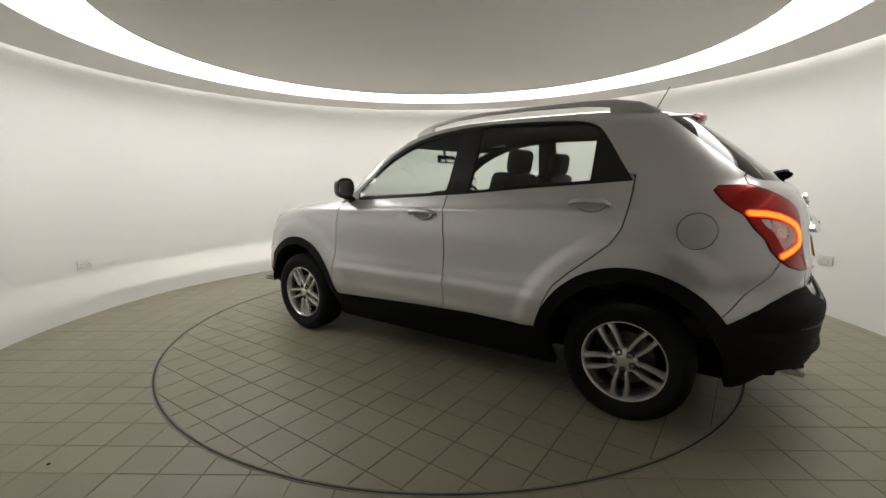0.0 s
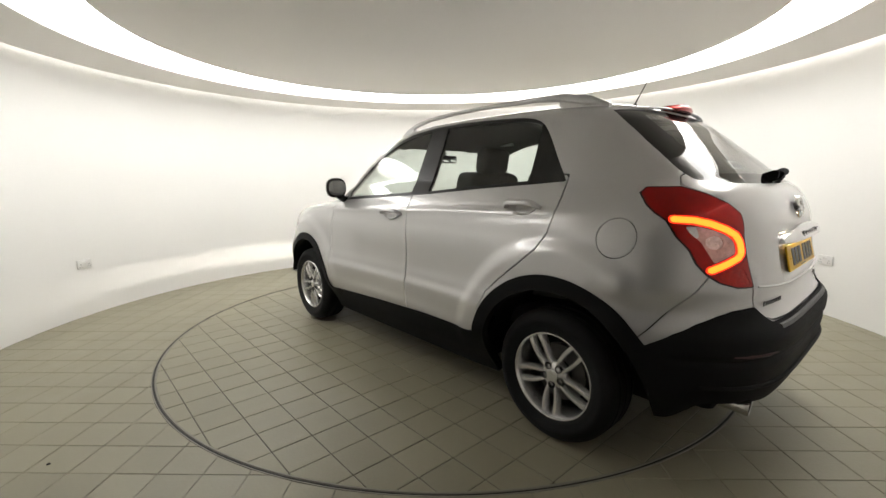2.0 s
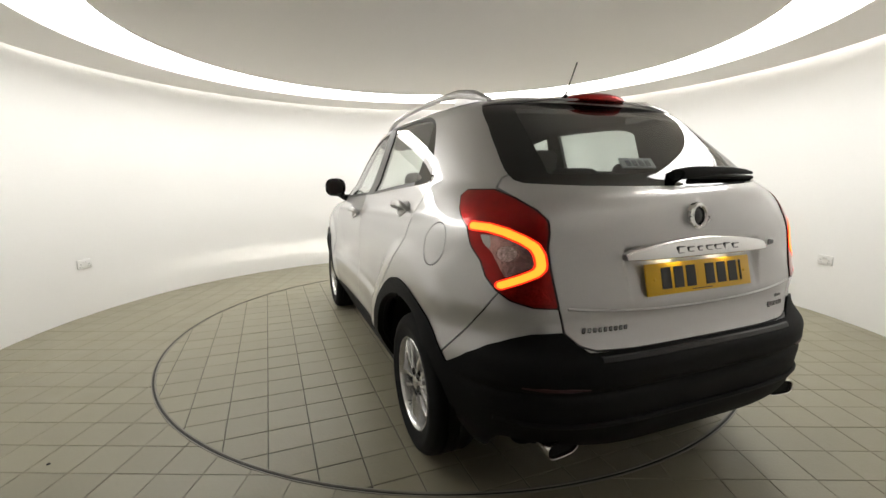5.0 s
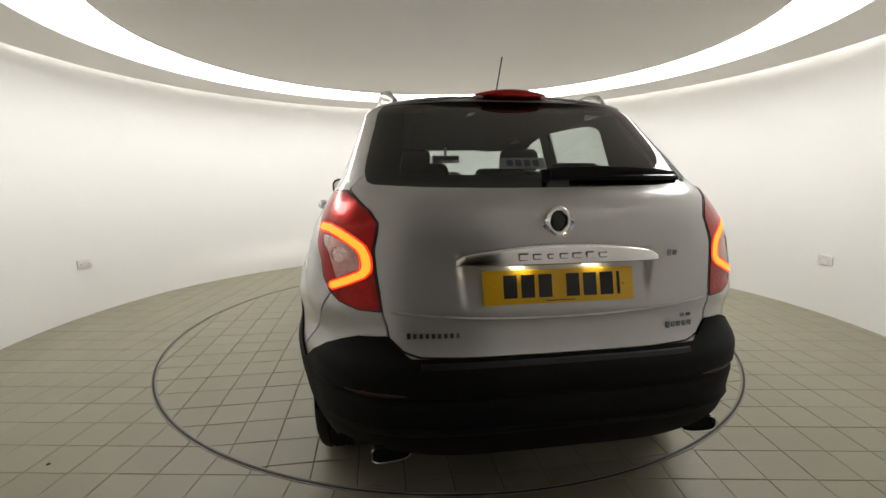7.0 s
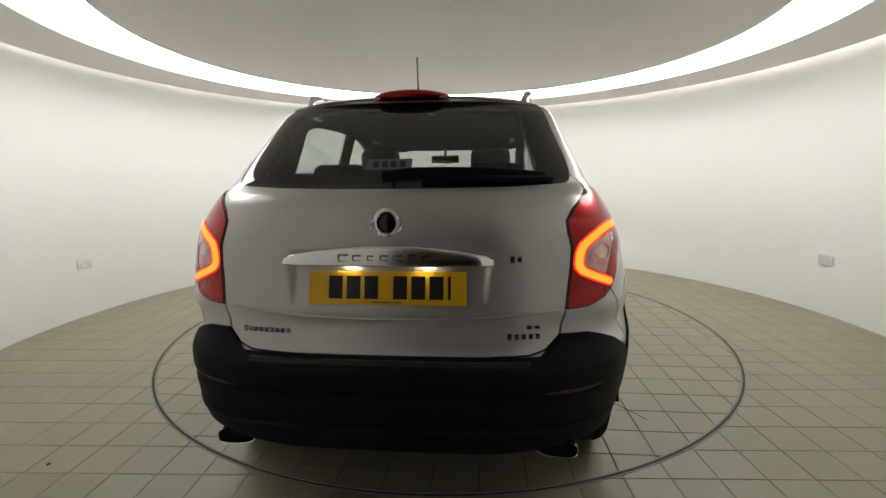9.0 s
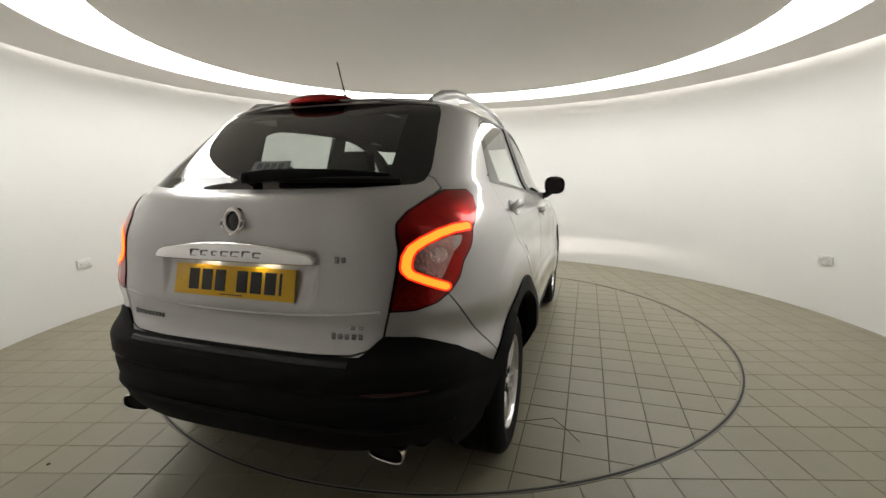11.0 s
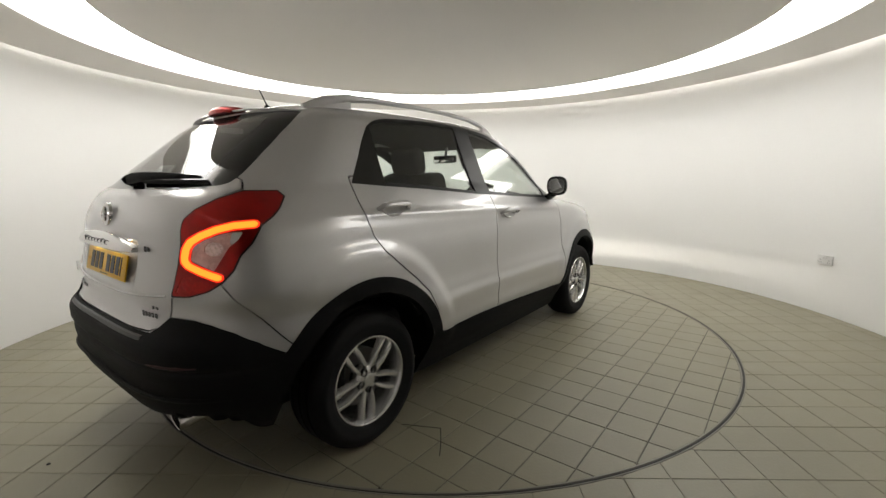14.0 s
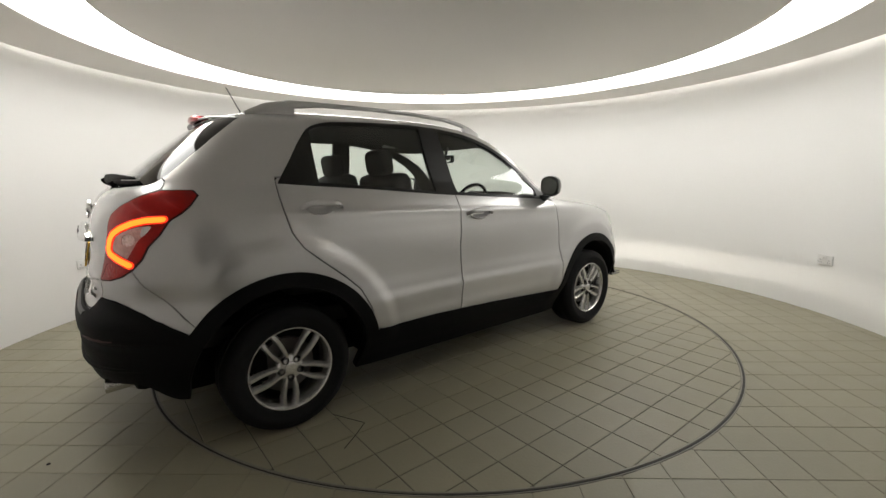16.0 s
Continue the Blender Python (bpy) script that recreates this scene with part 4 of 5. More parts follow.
def build_tail():
    # wiper
    wip = tagged(new("rear_wiper"), "black rear window wiper lying along the glass foot")
    wip.parent = hatch
    bm = bmesh.new()
    loft(bm, [oval(at(-1.900, 0.0, 1.272), X, Z, 0.030, 0.024, 2.4, 14), oval(at(-1.935, 0.0, 1.288), X, Z, 0.030, 0.022, 2.4, 14), oval(at(-1.955, 0.0, 1.292), X, Z, 0.016, 0.012, 2.2, 14)])
    part("pivot", bm, CLAD, wip)
    bm = bmesh.new()
    path = [(0.03, 1.290, 0.060), (-0.06, 1.297, 0.062), (-0.18, 1.303, 0.052), (-0.32, 1.305, 0.044), (-0.44, 1.302, 0.038), (-0.53, 1.297, 0.034)]
    rings = [oval(at(tail_x(y, 1.30) - d, y, z), Z, X, h, 0.010, 2.5, 10) for (y, z, d), h in zip(path, (0.020, 0.024, 0.020, 0.015, 0.011, 0.006))]
    loft(bm, rings)
    part("arm", bm, CLAD, wip)
    bm = bmesh.new()
    tube(bm, [at(tail_x(y, 1.285) - 0.014, y, 1.283 - 0.01 * abs(y)) for y in (-0.10, -0.22, -0.34, -0.46, -0.56)], 0.009, 8)
    part("blade", bm, RUBBER, wip)
    # round emblem, plain
    emb = tagged(new("emblem"), "round chrome emblem with a black centre")
    emb.parent = hatch
    m = pose(-2.036 - OX, 0, 1.140, 0, -90 + 6, 0)
    bm = bmesh.new()
    lathe(bm, [(0.030, -0.006), (0.030, 0.008), (0.034, 0.013), (0.040, 0.013), (0.046, 0.008), (0.048, -0.006)], 40, matrix=m @ Matrix.Diagonal((1.08, 0.95, 1, 1)))
    part("ring", bm, CHROME, emb)
    bm = bmesh.new()
    lathe(bm, [(0.0003, 0.007), (0.018, 0.006), (0.032, 0.002), (0.032, -0.01)], 32, matrix=m)
    part("centre", bm, GLOSS_BLACK, emb)
    for k in range(2):
        bm = bmesh.new()
        s = -1 if k else 1
        tube(bm, [m @ Vector(p) for p in ((0.010, s * 0.030, 0.010), (0.0, s * 0.048, 0.010), (-0.016, s * 0.052, 0.008), (-0.030, s * 0.036, 0.010))], [0.003, 0.006, 0.006, 0.003], 8)
        part("wing", bm, CHROME, emb)
    # chrome strip and number plate
    bm = bmesh.new()
    rings = []
    for k in range(33):
        q = -1 + 2 * k / 32
        y = 0.350 * q
        h = 0.016 + 0.019 * (1 - q * q) if abs(q) < 0.99 else 0.011
        tilt = Vector((0.30, 0, 0.954))
        rings.append(oval(at(tail_x(y, 1.03) - 0.010 - 0.014 * (1 - abs(q) ** 10), y, 1.002 + h), tilt, X, h, 0.016, 4.0, 20))
    loft(bm, rings)
    strip = part("chrome_strip", bm, CHROME, hatch, "chrome handle strip above the number plate")
    for k, (w, h) in enumerate(((0.030, 0.022), (0.026, 0.016), (0.018, 0.014), (0.026, 0.016), (0.030, 0.017), (0.024, 0.022), (0.026, 0.016))):
        y = 0.135 - 0.0450 * k
        c = at(tail_x(y, 1.03) - 0.0410, y, 1.032)
        bm = bmesh.new()
        box(bm, (0.006, w, 0.004), c + Z * (h / 2), bevel=0.001)
        box(bm, (0.006, w, 0.004), c - Z * (h / 2), bevel=0.001)
        box(bm, (0.006, 0.004, h), c + Y * (w / 2), bevel=0.001)
        part("badge_shape", bm, CHROME_DARK, strip, "raised metal badge shape")
    plate = tagged(new("number_plate"), "yellow number plate with black bars")
    plate.parent = hatch
    lean = Euler((0, radians(13), 0)).to_matrix()
    pc = at(-2.066, 0, 0.927)
    bm = bmesh.new()
    box(bm, (0.008, 0.526, 0.112), pc, lean, bevel=0.003)
    part("plate", bm, YELLOW, plate)
    along = lean @ Z
    x = 0.196
    for k, w in enumerate((0.050, 0.050, 0.050, 0.0, 0.050, 0.050, 0.050, 0.014)):
        if not w:
            x -= 0.036
            continue
        bm = bmesh.new()
        box(bm, (0.003, w - 0.004, 0.076), pc + Y * (x - w / 2) - (lean @ X) * 0.0045 + along * 0.002, lean, bevel=0.001)
        part("bar", bm, INK, plate, smooth=False)
        x -= w + 0.010
    bm = bmesh.new()
    box(bm, (0.002, 0.10, 0.003), pc - (lean @ X) * 0.0042 - along * 0.047, lean)
    part("bar", bm, INK, plate, smooth=False)
    for y in (0.226, -0.226):
        bm = bmesh.new()
        lathe(bm, [(0.0003, 0.004), (0.005, 0.003), (0.006, 0.0)], 12, matrix=Matrix.Translation(pc + Y * y - (lean @ X) * 0.004) @ pose(0, 0, 0, 0, -90))
        part("screw_cap", bm, YELLOW, plate)
    for y in (0.130, -0.130):
        lamp = tagged(new("plate_lamp"), "small warm lamp lighting the number plate")
        lamp.parent = hatch
        bm = bmesh.new()
        box(bm, (0.012, 0.050, 0.006), at(tail_x(y, 1.0) - 0.002, y, 1.0020), bevel=0.002)
        part("lens", bm, PLATE_LAMP, lamp)
    # badges whose letters are drawn as plain bars
    for y0, y1, z, h in ((0.515, 0.335, 0.775, 0.020), (-0.400, -0.446, 1.020, 0.022), (-0.392, -0.508, 0.768, 0.022), (-0.455, -0.508, 0.797, 0.012)):
        count = max(2, int(abs(y1 - y0) / 0.020))
        for k in range(count):
            y = y0 + (y1 - y0) * (k + 0.5) / count
            bm = bmesh.new()
            box(bm, (0.004, abs(y1 - y0) / count * 0.62, h * (1.0 if k == 0 else 0.8)), at(tail_x(y, z) - 0.003, y, z), bevel=0.001)
            part("badge_bar", bm, CHROME_DARK, hatch, "small metal badge bar")
    # tailgate lower crease lip
    bm = bmesh.new()
    rings = []
    for k in range(41):
        y = -0.56 + 1.12 * k / 40
        z = 0.822 + 0.030 * (abs(y) / 0.56) ** 2
        rings.append(oval(at(tail_x(y, z) + 0.004, y, z), X, Z, 0.010, 0.006, 2.0, 8))
    loft(bm, rings)
    part("crease", bm, SILVER, hatch)
    # bumper fittings
    for s in (1, -1):
        bm = bmesh.new()
        rings = [oval(at(tail_x(s * y, 0.595) - 0.003, s * y, 0.598 + 0.01 * (y - 0.6)), Z, X, h, 0.008, 2.4, 10) for y, h in ((0.52, 0.002), (0.58, 0.008), (0.66, 0.009), (0.72, 0.004))]
        loft(bm, rings)
        part("reflector", bm, RED_DARK, bumper, "slim dark red reflector")
        ex = tagged(new("exhaust_tip"), "oval chrome exhaust tip with a black bore under the bumper")
        ex.parent = car
        c = at(-2.052, s * 0.572, 0.367)
        slant = Vector((-0.12 * s, 1, 0)).normalized()  # the outlet is cut back towards the car's side
        bm = bmesh.new()
        k = 28
        loft(bm, [oval(c + X * d, slant, Z, a, h, 3.0, k) for d, a, h in ((0.16, 0.050, 0.026), (0.10, 0.056, 0.029), (0.030, 0.066, 0.032), (0.002, 0.070, 0.033), (-0.003, 0.068, 0.0315), (-0.001, 0.065, 0.029), (0.02, 0.063, 0.0275), (0.060, 0.060, 0.026))], cap=False)
        part("tip_ring", bm, TIP_CHROME, ex)
        # black cap closes the bore just inside the tip
        bm = bmesh.new()
        loft(bm, [oval(c + X * d, slant, Z, a, h, 3.0, k) for d, a, h in ((0.012, 0.0628, 0.0273), (0.055, 0.0600, 0.0255), (0.10, 0.050, 0.024), (0.22, 0.035, 0.03))])
        part("pipe", bm, UNDER, ex)
    bm = bmesh.new()
    rings = []
    for k in range(25):
        y = -0.78 + 1.56 * k / 24
        rings.append(oval(at(tail_x(y, 0.46) - 0.004, y, 0.462), X, Z, 0.018, 0.012, 2.2, 8))
    loft(bm, rings)
    part("lower_lip", bm, CLAD, bumper)
    # flat ledge on top of the bumper; caught light put in as paler black
    bm = bmesh.new()
    rings = []
    for k in range(31):
        y = -0.470 + 0.94 * k / 30
        x0, x1 = tail_x(y, 0.71) + 0.006, tail_x(y, 0.66) + 0.016
        rings.append([at(x, y, z) for x, z in ((x0, 0.690), (x0, 0.7015), (x1 + 0.012, 0.7005), (x1 - 0.004, 0.696), (x1 - 0.010, 0.684), (x1 - 0.006, 0.672))])
    loft(bm, rings)
    part("step_pad", bm, LEDGE_LIT, bumper, "satin black bumper ledge, paler for the light on its top")


# ---- cabin ----
def cushion(bm, size, c, lean=0.0, bevel=0.05):
    box(bm, size, c, Euler((0, lean, 0)).to_matrix(), bevel=min(bevel, min(size) * 0.45), segments=4)


def build_cabin():
    for s in (1, -1):
        seat = tagged(new("front_seat"), "charcoal fabric front seat with a headrest")
        seat.parent = car
        bm = bmesh.new()
        cushion(bm, (0.50, 0.50, 0.16), at(-0.05, s * 0.37, 0.70), 0.05)
        part("seat_base", bm, SEAT, seat)
        bm = bmesh.new()
        cushion(bm, (0.15, 0.50, 0.62), at(-0.36, s * 0.37, 1.02), -0.28)
        part("backrest", bm, SEAT, seat)
        bm = bmesh.new()
        cushion(bm, (0.10, 0.26, 0.17), at(-0.465, s * 0.37, 1.395), -0.15, 0.045)
        part("headrest", bm, SEAT, seat)
        for d in (-0.06, 0.06):
            bm = bmesh.new()
            tube(bm, [at(-0.445, s * 0.37 + d, 1.26), at(-0.46, s * 0.37 + d, 1.33)], 0.006, 8)
            part("post", bm, STEEL, seat)
    bench = tagged(new("rear_bench"), "charcoal fabric rear bench with headrests")
    bench.parent = car
    bm = bmesh.new()
    cushion(bm, (0.50, 1.30, 0.18), at(-0.98, 0, 0.72), 0.05)
    part("seat_base", bm, SEAT, bench)
    for y in (0.42, -0.30):
        bm = bmesh.new()
        cushion(bm, (0.14, 0.50 if y > 0 else 0.78, 0.64), at(-1.24, y, 1.00), -0.25)
        part("backrest", bm, SEAT, bench)
    for y in (0.38, 0.0, -0.38):
        bm = bmesh.new()
        cushion(bm, (0.09, 0.25, 0.11 if y else 0.08), at(-1.33, y, 1.300 if y else 1.290), -0.15, 0.04)
        part("headrest", bm, SEAT, bench)
    dash = tagged(new("dashboard"), "black moulded dashboard")
    dash.parent = car
    bm = bmesh.new()
    cushion(bm, (0.46, 1.36, 0.30), at(0.72, 0, 0.98), 0.10, 0.08)
    cushion(bm, (0.22, 0.44, 0.09), at(0.62, -0.37, 1.13), 0.10, 0.04)
    part("panel", bm, LINER, dash)
    wheel = tagged(new("steering_wheel"), "black steering wheel")
    wheel.parent = car
    m = pose(0.36 - OX, -0.37, 1.07, 0, -65, 0)
    bm = bmesh.new()
    lathe(bm, [(0.185 + 0.014 * math.cos(a), 0.014 * math.sin(a)) for a in [2 * math.pi * k / 10 for k in range(10)]], 48, close=True, matrix=m)
    part("rim", bm, GLOSS_BLACK, wheel)
    bm = bmesh.new()
    lathe(bm, [(0.0003, 0.02), (0.06, 0.015), (0.075, -0.01), (0.05, -0.10)], 24, matrix=m)
    part("hub", bm, LINER, wheel)
    for a in (0, 180, 90):
        bm = bmesh.new()
        c, q = math.cos(radians(a + 90)), math.sin(radians(a + 90))
        tube(bm, [m @ Vector((c * 0.05, q * 0.05, 0)), m @ Vector((c * 0.18, q * 0.18, 0))], 0.012, 8)
        part("spoke", bm, LINER, wheel)
    mir = tagged(new("inside_mirror"), "black inside mirror under the windscreen top")
    mir.parent = car
    bm = bmesh.new()
    cushion(bm, (0.035, 0.24, 0.065), at(0.41, 0, 1.452), 0.1, 0.018)
    part("housing", bm, FRAME_BLACK, mir)
    bm = bmesh.new()
    box(bm, (0.004, 0.215, 0.050), at(0.391, 0, 1.451), Euler((0, 0.1, 0)).to_matrix(), bevel=0.001)
    part("mirror_glass", bm, MIRROR, mir)
    bm = bmesh.new()
    tube(bm, [at(0.42, 0, 1.47), at(0.44, 0, 1.56)], 0.012, 8)
    part("stalk", bm, FRAME_BLACK, mir)
    # luggage cover, cabin floor and sticker inside the rear window
    bm = bmesh.new()
    box(bm, (0.58, 1.14, 0.02), at(-1.58, 0, 1.215), bevel=0.006)
    part("parcel_shelf", bm, LINER, car, "dark luggage cover")
    bm = bmesh.new()
    box(bm, (2.9, 1.40, 0.10), at(-0.35, 0, 0.52), bevel=0.02)
    part("cabin_floor", bm, LINER, car)
    bm = bmesh.new()
    box(bm, (0.006, 0.175, 0.052), at(-1.775, 0.040, 1.338), Euler((0, radians(42), 0)).to_matrix())
    note = part("sticker", bm, STICKER_GREY, car, "small pale sticker with dark blue bars", smooth=False)
    for k in range(4):
        bm = bmesh.new()
        box(bm, (0.004, 0.024, 0.030), at(-1.779, 0.091 - 0.034 * k, 1.338), Euler((0, radians(42), 0)).to_matrix())
        part("bar", bm, STICKER_BLUE, note, smooth=False)


# ---- front lights, low beams on ----
def build_front():
    for s in (1, -1):
        panel("headlamp", "headlamp", SIDE_GLASS, car, s, 0.0, 0.03, "clear headlamp lens")
        fog = tagged(new("fog_lamp"), "low fog lamp in the front bumper, switched on")
        fog.parent = car
        c = at(1.945, s * 0.62, 0.352)
        bm = bmesh.new()
        box(bm, (0.004, 0.090, 0.006), c)
        part("bulb", bm, HEADLIGHT, fog, "bright white bulb", smooth=False)
        for dz, reach in ((0.0065, 0.14), (-0.0165, 0.14)):
            bm = bmesh.new()
            box(bm, (reach, 0.24, 0.006), c + X * (reach / 2 - 0.012) + Z * dz)
            part("beam_shield", bm, INK, fog, "black beam shield", smooth=False)
        bm = bmesh.new()
        box(bm, (0.006, 0.24, 0.030), c - X * 0.012 - Z * 0.005)
        part("back_plate", bm, INK, fog, smooth=False)


build_handles()
build_mirrors()
build_roof()
build_tail()
build_cabin()
build_front()
# ---- tiled floor: single tiles on a grout bed ----
TILE_PITCH, FLOOR_GAP, TABLE_GAP = 0.2045, 0.0024, 0.0042


def clip_poly(poly, nx, ny, d):
    """Keeps the part of a convex polygon with nx * x + ny * y <= d."""
    out = []
    for (ax, ay), (bx, by) in zip(poly, poly[1:] + poly[:1]):
        da, db = nx * ax + ny * ay - d, nx * bx + ny * by - d
        if da <= 0:
            out.append((ax, ay))
        if (da < 0 < db) or (db < 0 < da):
            k = da / (da - db)
            out.append((ax + k * (bx - ax), ay + k * (by - ay)))
    return out


def poly_area(p):
    return abs(sum(a[0] * b[1] - b[0] * a[1] for a, b in zip(p, p[1:] + p[:1]))) / 2


def tile_data(poly):
    """Vertices and faces of one tile with a small eased edge; its top lies at z = 0."""
    cx, cy = sum(p[0] for p in poly) / len(poly), sum(p[1] for p in poly) / len(poly)
    top = []
    for x, y in poly:
        d = math.hypot(x - cx, y - cy) or 1
        top.append((x - (x - cx) / d * 0.0035, y - (y - cy) / d * 0.0035, 0.0))
    k = len(poly)
    verts = top + [(x, y, -0.0015) for x, y in poly] + [(x, y, -0.007) for x, y in poly]
    faces = [tuple(range(k))]
    for r in (0, k):
        faces += [(r + i, r + k + i, r + k + (i + 1) % k, r + (i + 1) % k) for i in range(k)]
    return verts, faces


def tiles_on(parent, polys, near, label, gap):
    """Nearest 300 tiles as pieces of their own, the rest joined."""
    polys = sorted(polys, key=near)
    whole = None
    rest_v, rest_f = [], []
    for i, p in enumerate(polys):
        cx, cy = sum(a[0] for a in p) / len(p), sum(a[1] for a in p) / len(p)
        local = [(x - cx, y - cy) for x, y in p]
        if i < 300:
            full = len(p) == 4 and abs(poly_area(p) - (TILE_PITCH - gap) ** 2) < 1e-6
            if full and whole:
                me = whole
            else:
                v, f = tile_data(local)
                me = bpy.data.meshes.new("tile")
                me.from_pydata(v, [], f)
                me.materials.append(TILE)
                if full:
                    whole = me
            ob = new("tile", me)
            ob.parent = parent
            ob.location = (cx, cy, 0.0006 * math.sin(i * 2.4))
        else:
            v, f = tile_data(local)
            o = len(rest_v)
            rest_v += [(x + cx, y + cy, z) for x, y, z in v]
            rest_f += [tuple(o + k for k in g) for g in f]
    if rest_v:
        me = bpy.data.meshes.new("tiles")
        me.from_pydata(rest_v, [], rest_f)
        me.materials.append(TILE)
        ob = tagged(new("tiles", me), label, kind="stuff")
        ob.parent = parent


def grid_polys(x0, y0, reach, turn, gap):
    """Square tiles of the grid with a joint crossing at (x0, y0), turned by so many degrees."""
    half = (TILE_PITCH - gap) / 2
    k = int(reach / TILE_PITCH) + 2
    c, s = math.cos(radians(turn)), math.sin(radians(turn))
    out = []
    for i in range(-k, k):
        for j in range(-k, k):
            cx, cy = x0 + (i + 0.5) * TILE_PITCH, y0 + (j + 0.5) * TILE_PITCH
            sq = [(cx - half, cy - half), (cx + half, cy - half), (cx + half, cy + half), (cx - half, cy + half)]
            out.append([(x * c - y * s, x * s + y * c) for x, y in sq])
    return out


def build_floor():
    floor = tagged(new("floor"), "beige square-tiled floor with dark grout joints", "floor", kind="structure")
    bm = bmesh.new()
    lathe(bm, [(TABLE_R - 0.03, -0.0035), (6.45, -0.0035), (6.45, -0.05), (TABLE_R - 0.03, -0.05)], 160, (0, 360), (0, 0), close=True)
    part("grout_bed", bm, GROUT_PALE, floor)
    polys = []
    for p in grid_polys(-0.02, -0.106, 5.0, -1.1, FLOOR_GAP):
        cx, cy = sum(a[0] for a in p) / 4, sum(a[1] for a in p) / 4
        r = math.hypot(cx, cy)
        if r > 5.0 or math.hypot(cx - CENTRE[0], cy - CENTRE[1]) > WALL_R + 0.1 and cy > -3.0:
            continue
        if r < TABLE_R + 0.2:
            p = clip_poly(p, -cx / r, -cy / r, -(TABLE_R + 0.008))
            if len(p) < 3 or poly_area(p) < 0.0004:
                continue
        polys.append(p)
    tiles_on(floor, polys, lambda p: sum((a[0]) ** 2 * 0.25 + (a[1] + 2.6) ** 2 for a in p) / len(p), "beige floor tiles farther off", FLOOR_GAP)


def build_turntable():
    table = thing("turntable", "round tiled turntable flush with the floor, metal rim", "turntable")
    bm = bmesh.new()
    lathe(bm, [(0.0005, -0.0035), (TABLE_R - 0.02, -0.0035), (TABLE_R - 0.02, -0.06), (0.0005, -0.06)], 160)
    part("grout_bed", bm, GROUT, table)
    bm = bmesh.new()
    lathe(bm, [(TABLE_R - 0.020, -0.03), (TABLE_R - 0.020, 0.0020), (TABLE_R - 0.018, 0.0030), (TABLE_R - 0.012, 0.0030), (TABLE_R - 0.010, 0.001), (TABLE_R - 0.010, -0.03)], 200, close=True)
    part("rim", bm, RIM_TRIM, table, "worn aluminium edge strip")
    polys = []
    for p in grid_polys(0.117, 0.1025, TABLE_R, 0.0, TABLE_GAP):
        for i in range(120):
            a = 2 * math.pi * i / 120
            if abs(math.hypot(*p[0])) > TABLE_R - 0.5 and p:
                p = clip_poly(p, math.cos(a), math.sin(a), TABLE_R - 0.0215)
            if len(p) < 3:
                break
        if len(p) >= 3 and poly_area(p) > 0.0003:
            polys.append(p)
    tiles_on(table, polys, lambda p: min(math.hypot(p[0][0] - math.cos(a), p[0][1] - math.sin(a)) for a in (2.2, 3.1, -2.2)), "beige turntable tiles farther off", TABLE_GAP)
    # dark scuff line scratched across two tiles
    line = [(-1.519, -0.871), (-1.487, -0.939), (-1.426, -1.058), (-1.531, -1.142), (-1.611, -1.198)]
    bm = bmesh.new()
    for a, b in zip(line, line[1:]):
        d = Vector((b[0] - a[0], b[1] - a[1], 0))
        box(bm, (d.length + 0.002, 0.0045, 0.0012), ((a[0] + b[0]) / 2, (a[1] + b[1]) / 2, 0.0006), Euler((0, 0, math.atan2(d.y, d.x))).to_matrix())
    part("scuff_line", bm, GAP, table, "dark scuff line on the tiles", smooth=False)
    return table


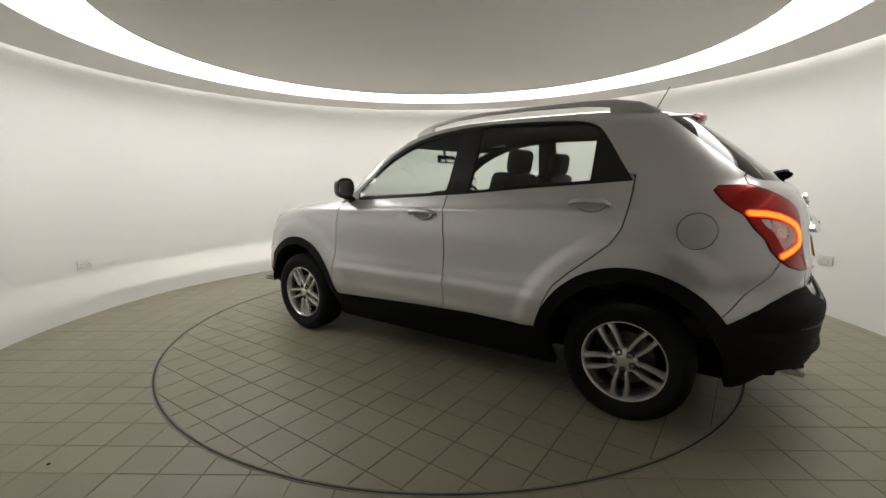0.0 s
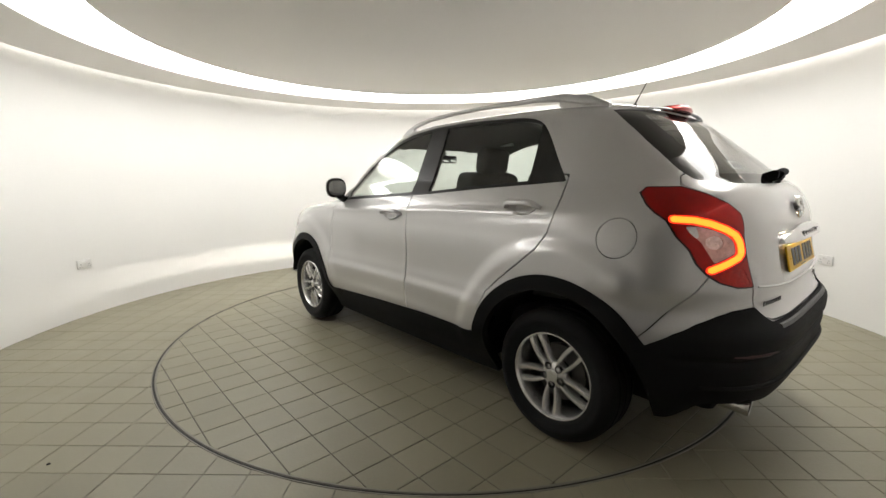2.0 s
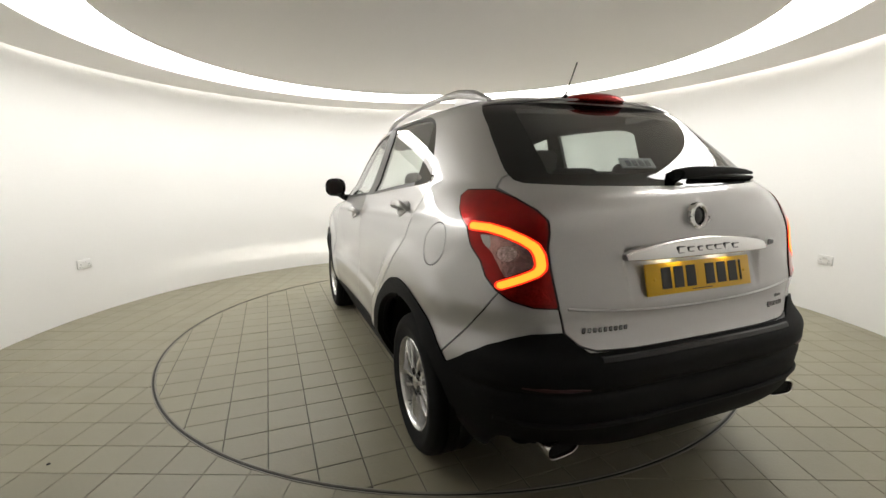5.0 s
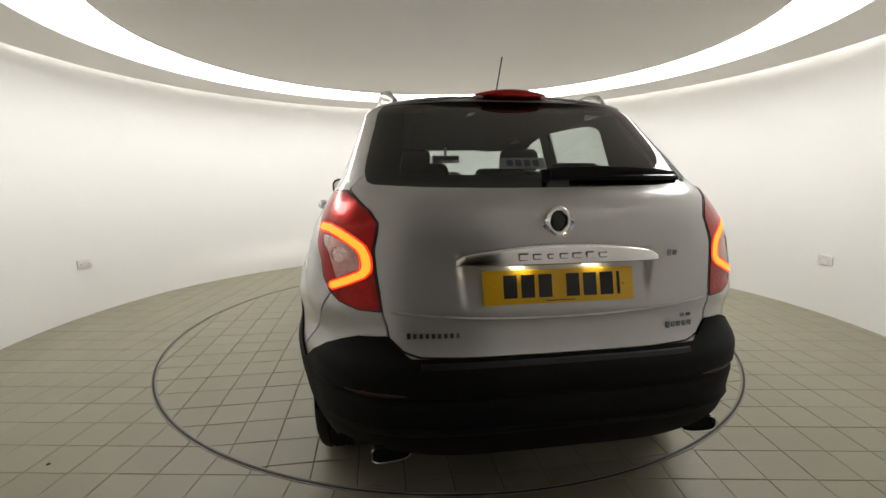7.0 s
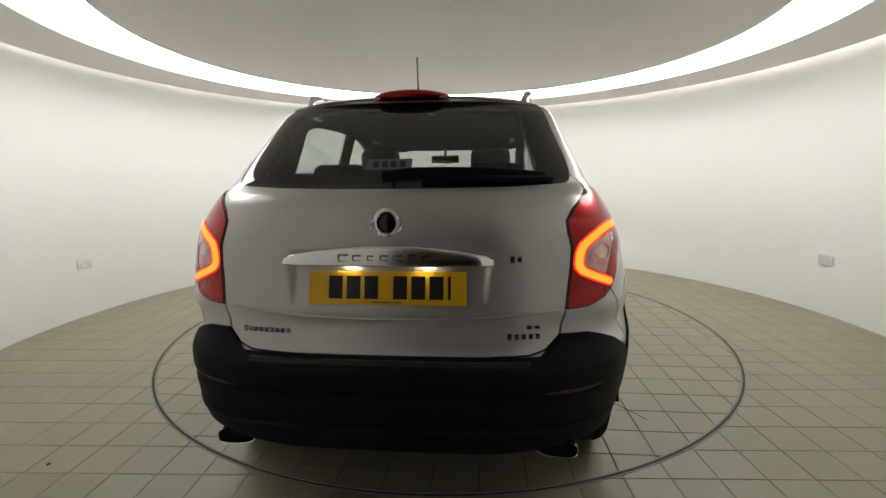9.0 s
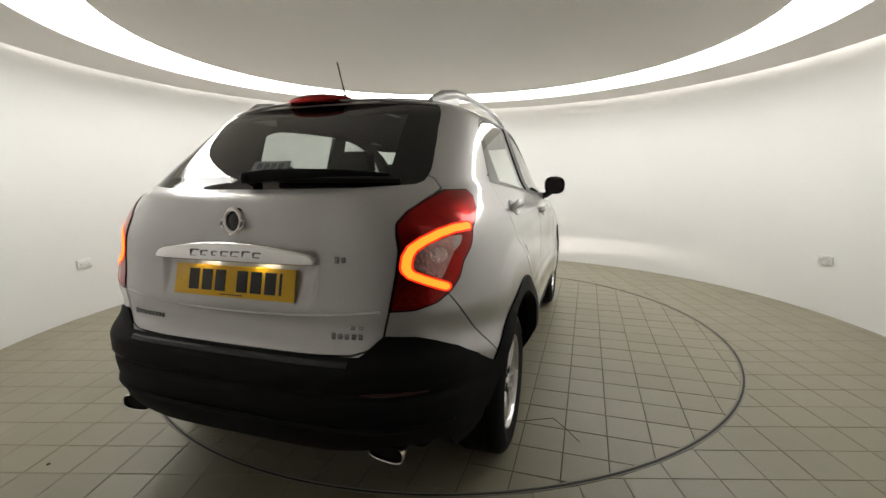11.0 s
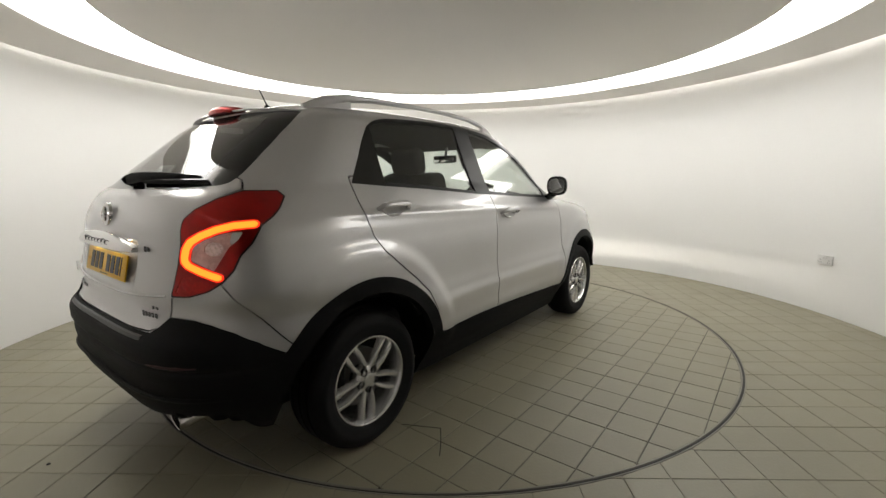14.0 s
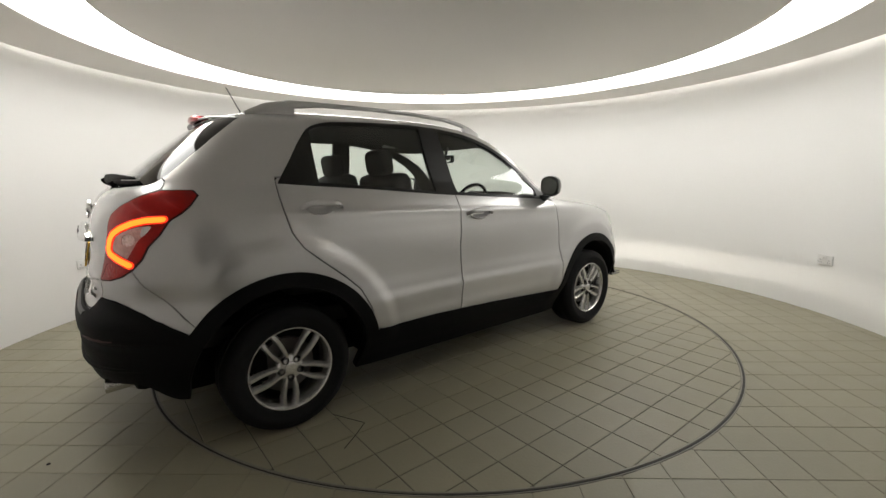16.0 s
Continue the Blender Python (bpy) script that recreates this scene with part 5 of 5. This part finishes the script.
def build_floor_trim():
    """Dark gap and fixed trim round the turntable."""
    trim = thing("floor_trim", "worn metal trim ring with a dark rubber gap round the turntable", "floor trim", kind="structure")
    bm = bmesh.new()
    lathe(bm, [(TABLE_R - 0.011, -0.03), (TABLE_R - 0.011, -0.002), (TABLE_R + 0.003, -0.002), (TABLE_R + 0.003, -0.03)], 200, close=True)
    part("gap_seal", bm, GAP, trim)
    bm = bmesh.new()
    lathe(bm, [(TABLE_R + 0.003, -0.03), (TABLE_R + 0.003, 0.002), (TABLE_R + 0.004, 0.0025), (TABLE_R + 0.008, 0.0025), (TABLE_R + 0.009, 0.001), (TABLE_R + 0.009, -0.03)], 200, close=True)
    part("edge_strip", bm, RIM_TRIM, trim)


def build_sockets():
    def one(at, facing):
        s = thing("wall_socket", "white plastic double wall socket with two switches", "socket", "wall sockets")
        bm = bmesh.new()
        box(bm, (0.012, 0.148, 0.088), (0.006, 0, 0), bevel=0.004)
        part("plate", bm, PLASTIC_WHITE, s)
        for y in (-0.036, 0.036):
            bm = bmesh.new()
            box(bm, (0.007, 0.012, 0.020), (0.014, y * 0.35, 0.022), bevel=0.0015)
            part("switch", bm, PLASTIC_WHITE, s)
            # dark chips on the plate stand in for the shade inside the holes
            for dy, dz, sx, sz in ((0, 0.006, 0.005, 0.009), (-0.011, -0.018, 0.008, 0.004), (0.011, -0.018, 0.008, 0.004)):
                bm = bmesh.new()
                box(bm, (0.003, sx, sz), (0.0122, y * 1.2 + dy, dz - 0.006))
                part("pin_hole", bm, HOLE_SHADE, s, smooth=False)
        s.matrix_basis = Matrix.Translation(at) @ Matrix.Rotation(facing, 4, "Z")
    for x, y, z in ((-3.49, 0.245, 0.505), (3.52, 0.148, 0.510)):
        a = math.atan2(y - CENTRE[1], x - CENTRE[0])
        one((CENTRE[0] + math.cos(a) * (WALL_R - 0.001), CENTRE[1] + math.sin(a) * (WALL_R - 0.001), z), a + math.pi)
    plug = thing("floor_plug", "small black rubber plug in a floor tile", "plug")
    bm = bmesh.new()
    lathe(bm, [(0.0002, 0.004), (0.006, 0.0035), (0.008, 0.0), (0.008, -0.004)], 16)
    part("cap", bm, GAP, plug)
    plug.location = (-1.838, -2.056, 0.001)


build_floor()
turntable = build_turntable()
build_floor_trim()
build_sockets()


def motions():
    """The turntable carries the car round at an even rate."""
    rows = [(0.5 * i, pose(0, 0, 0, 0, 0, 145.197 - 6.63684 * 0.5 * i)) for i in range(33)]
    walk(turntable, rows)
    walk(car, rows)


motions()
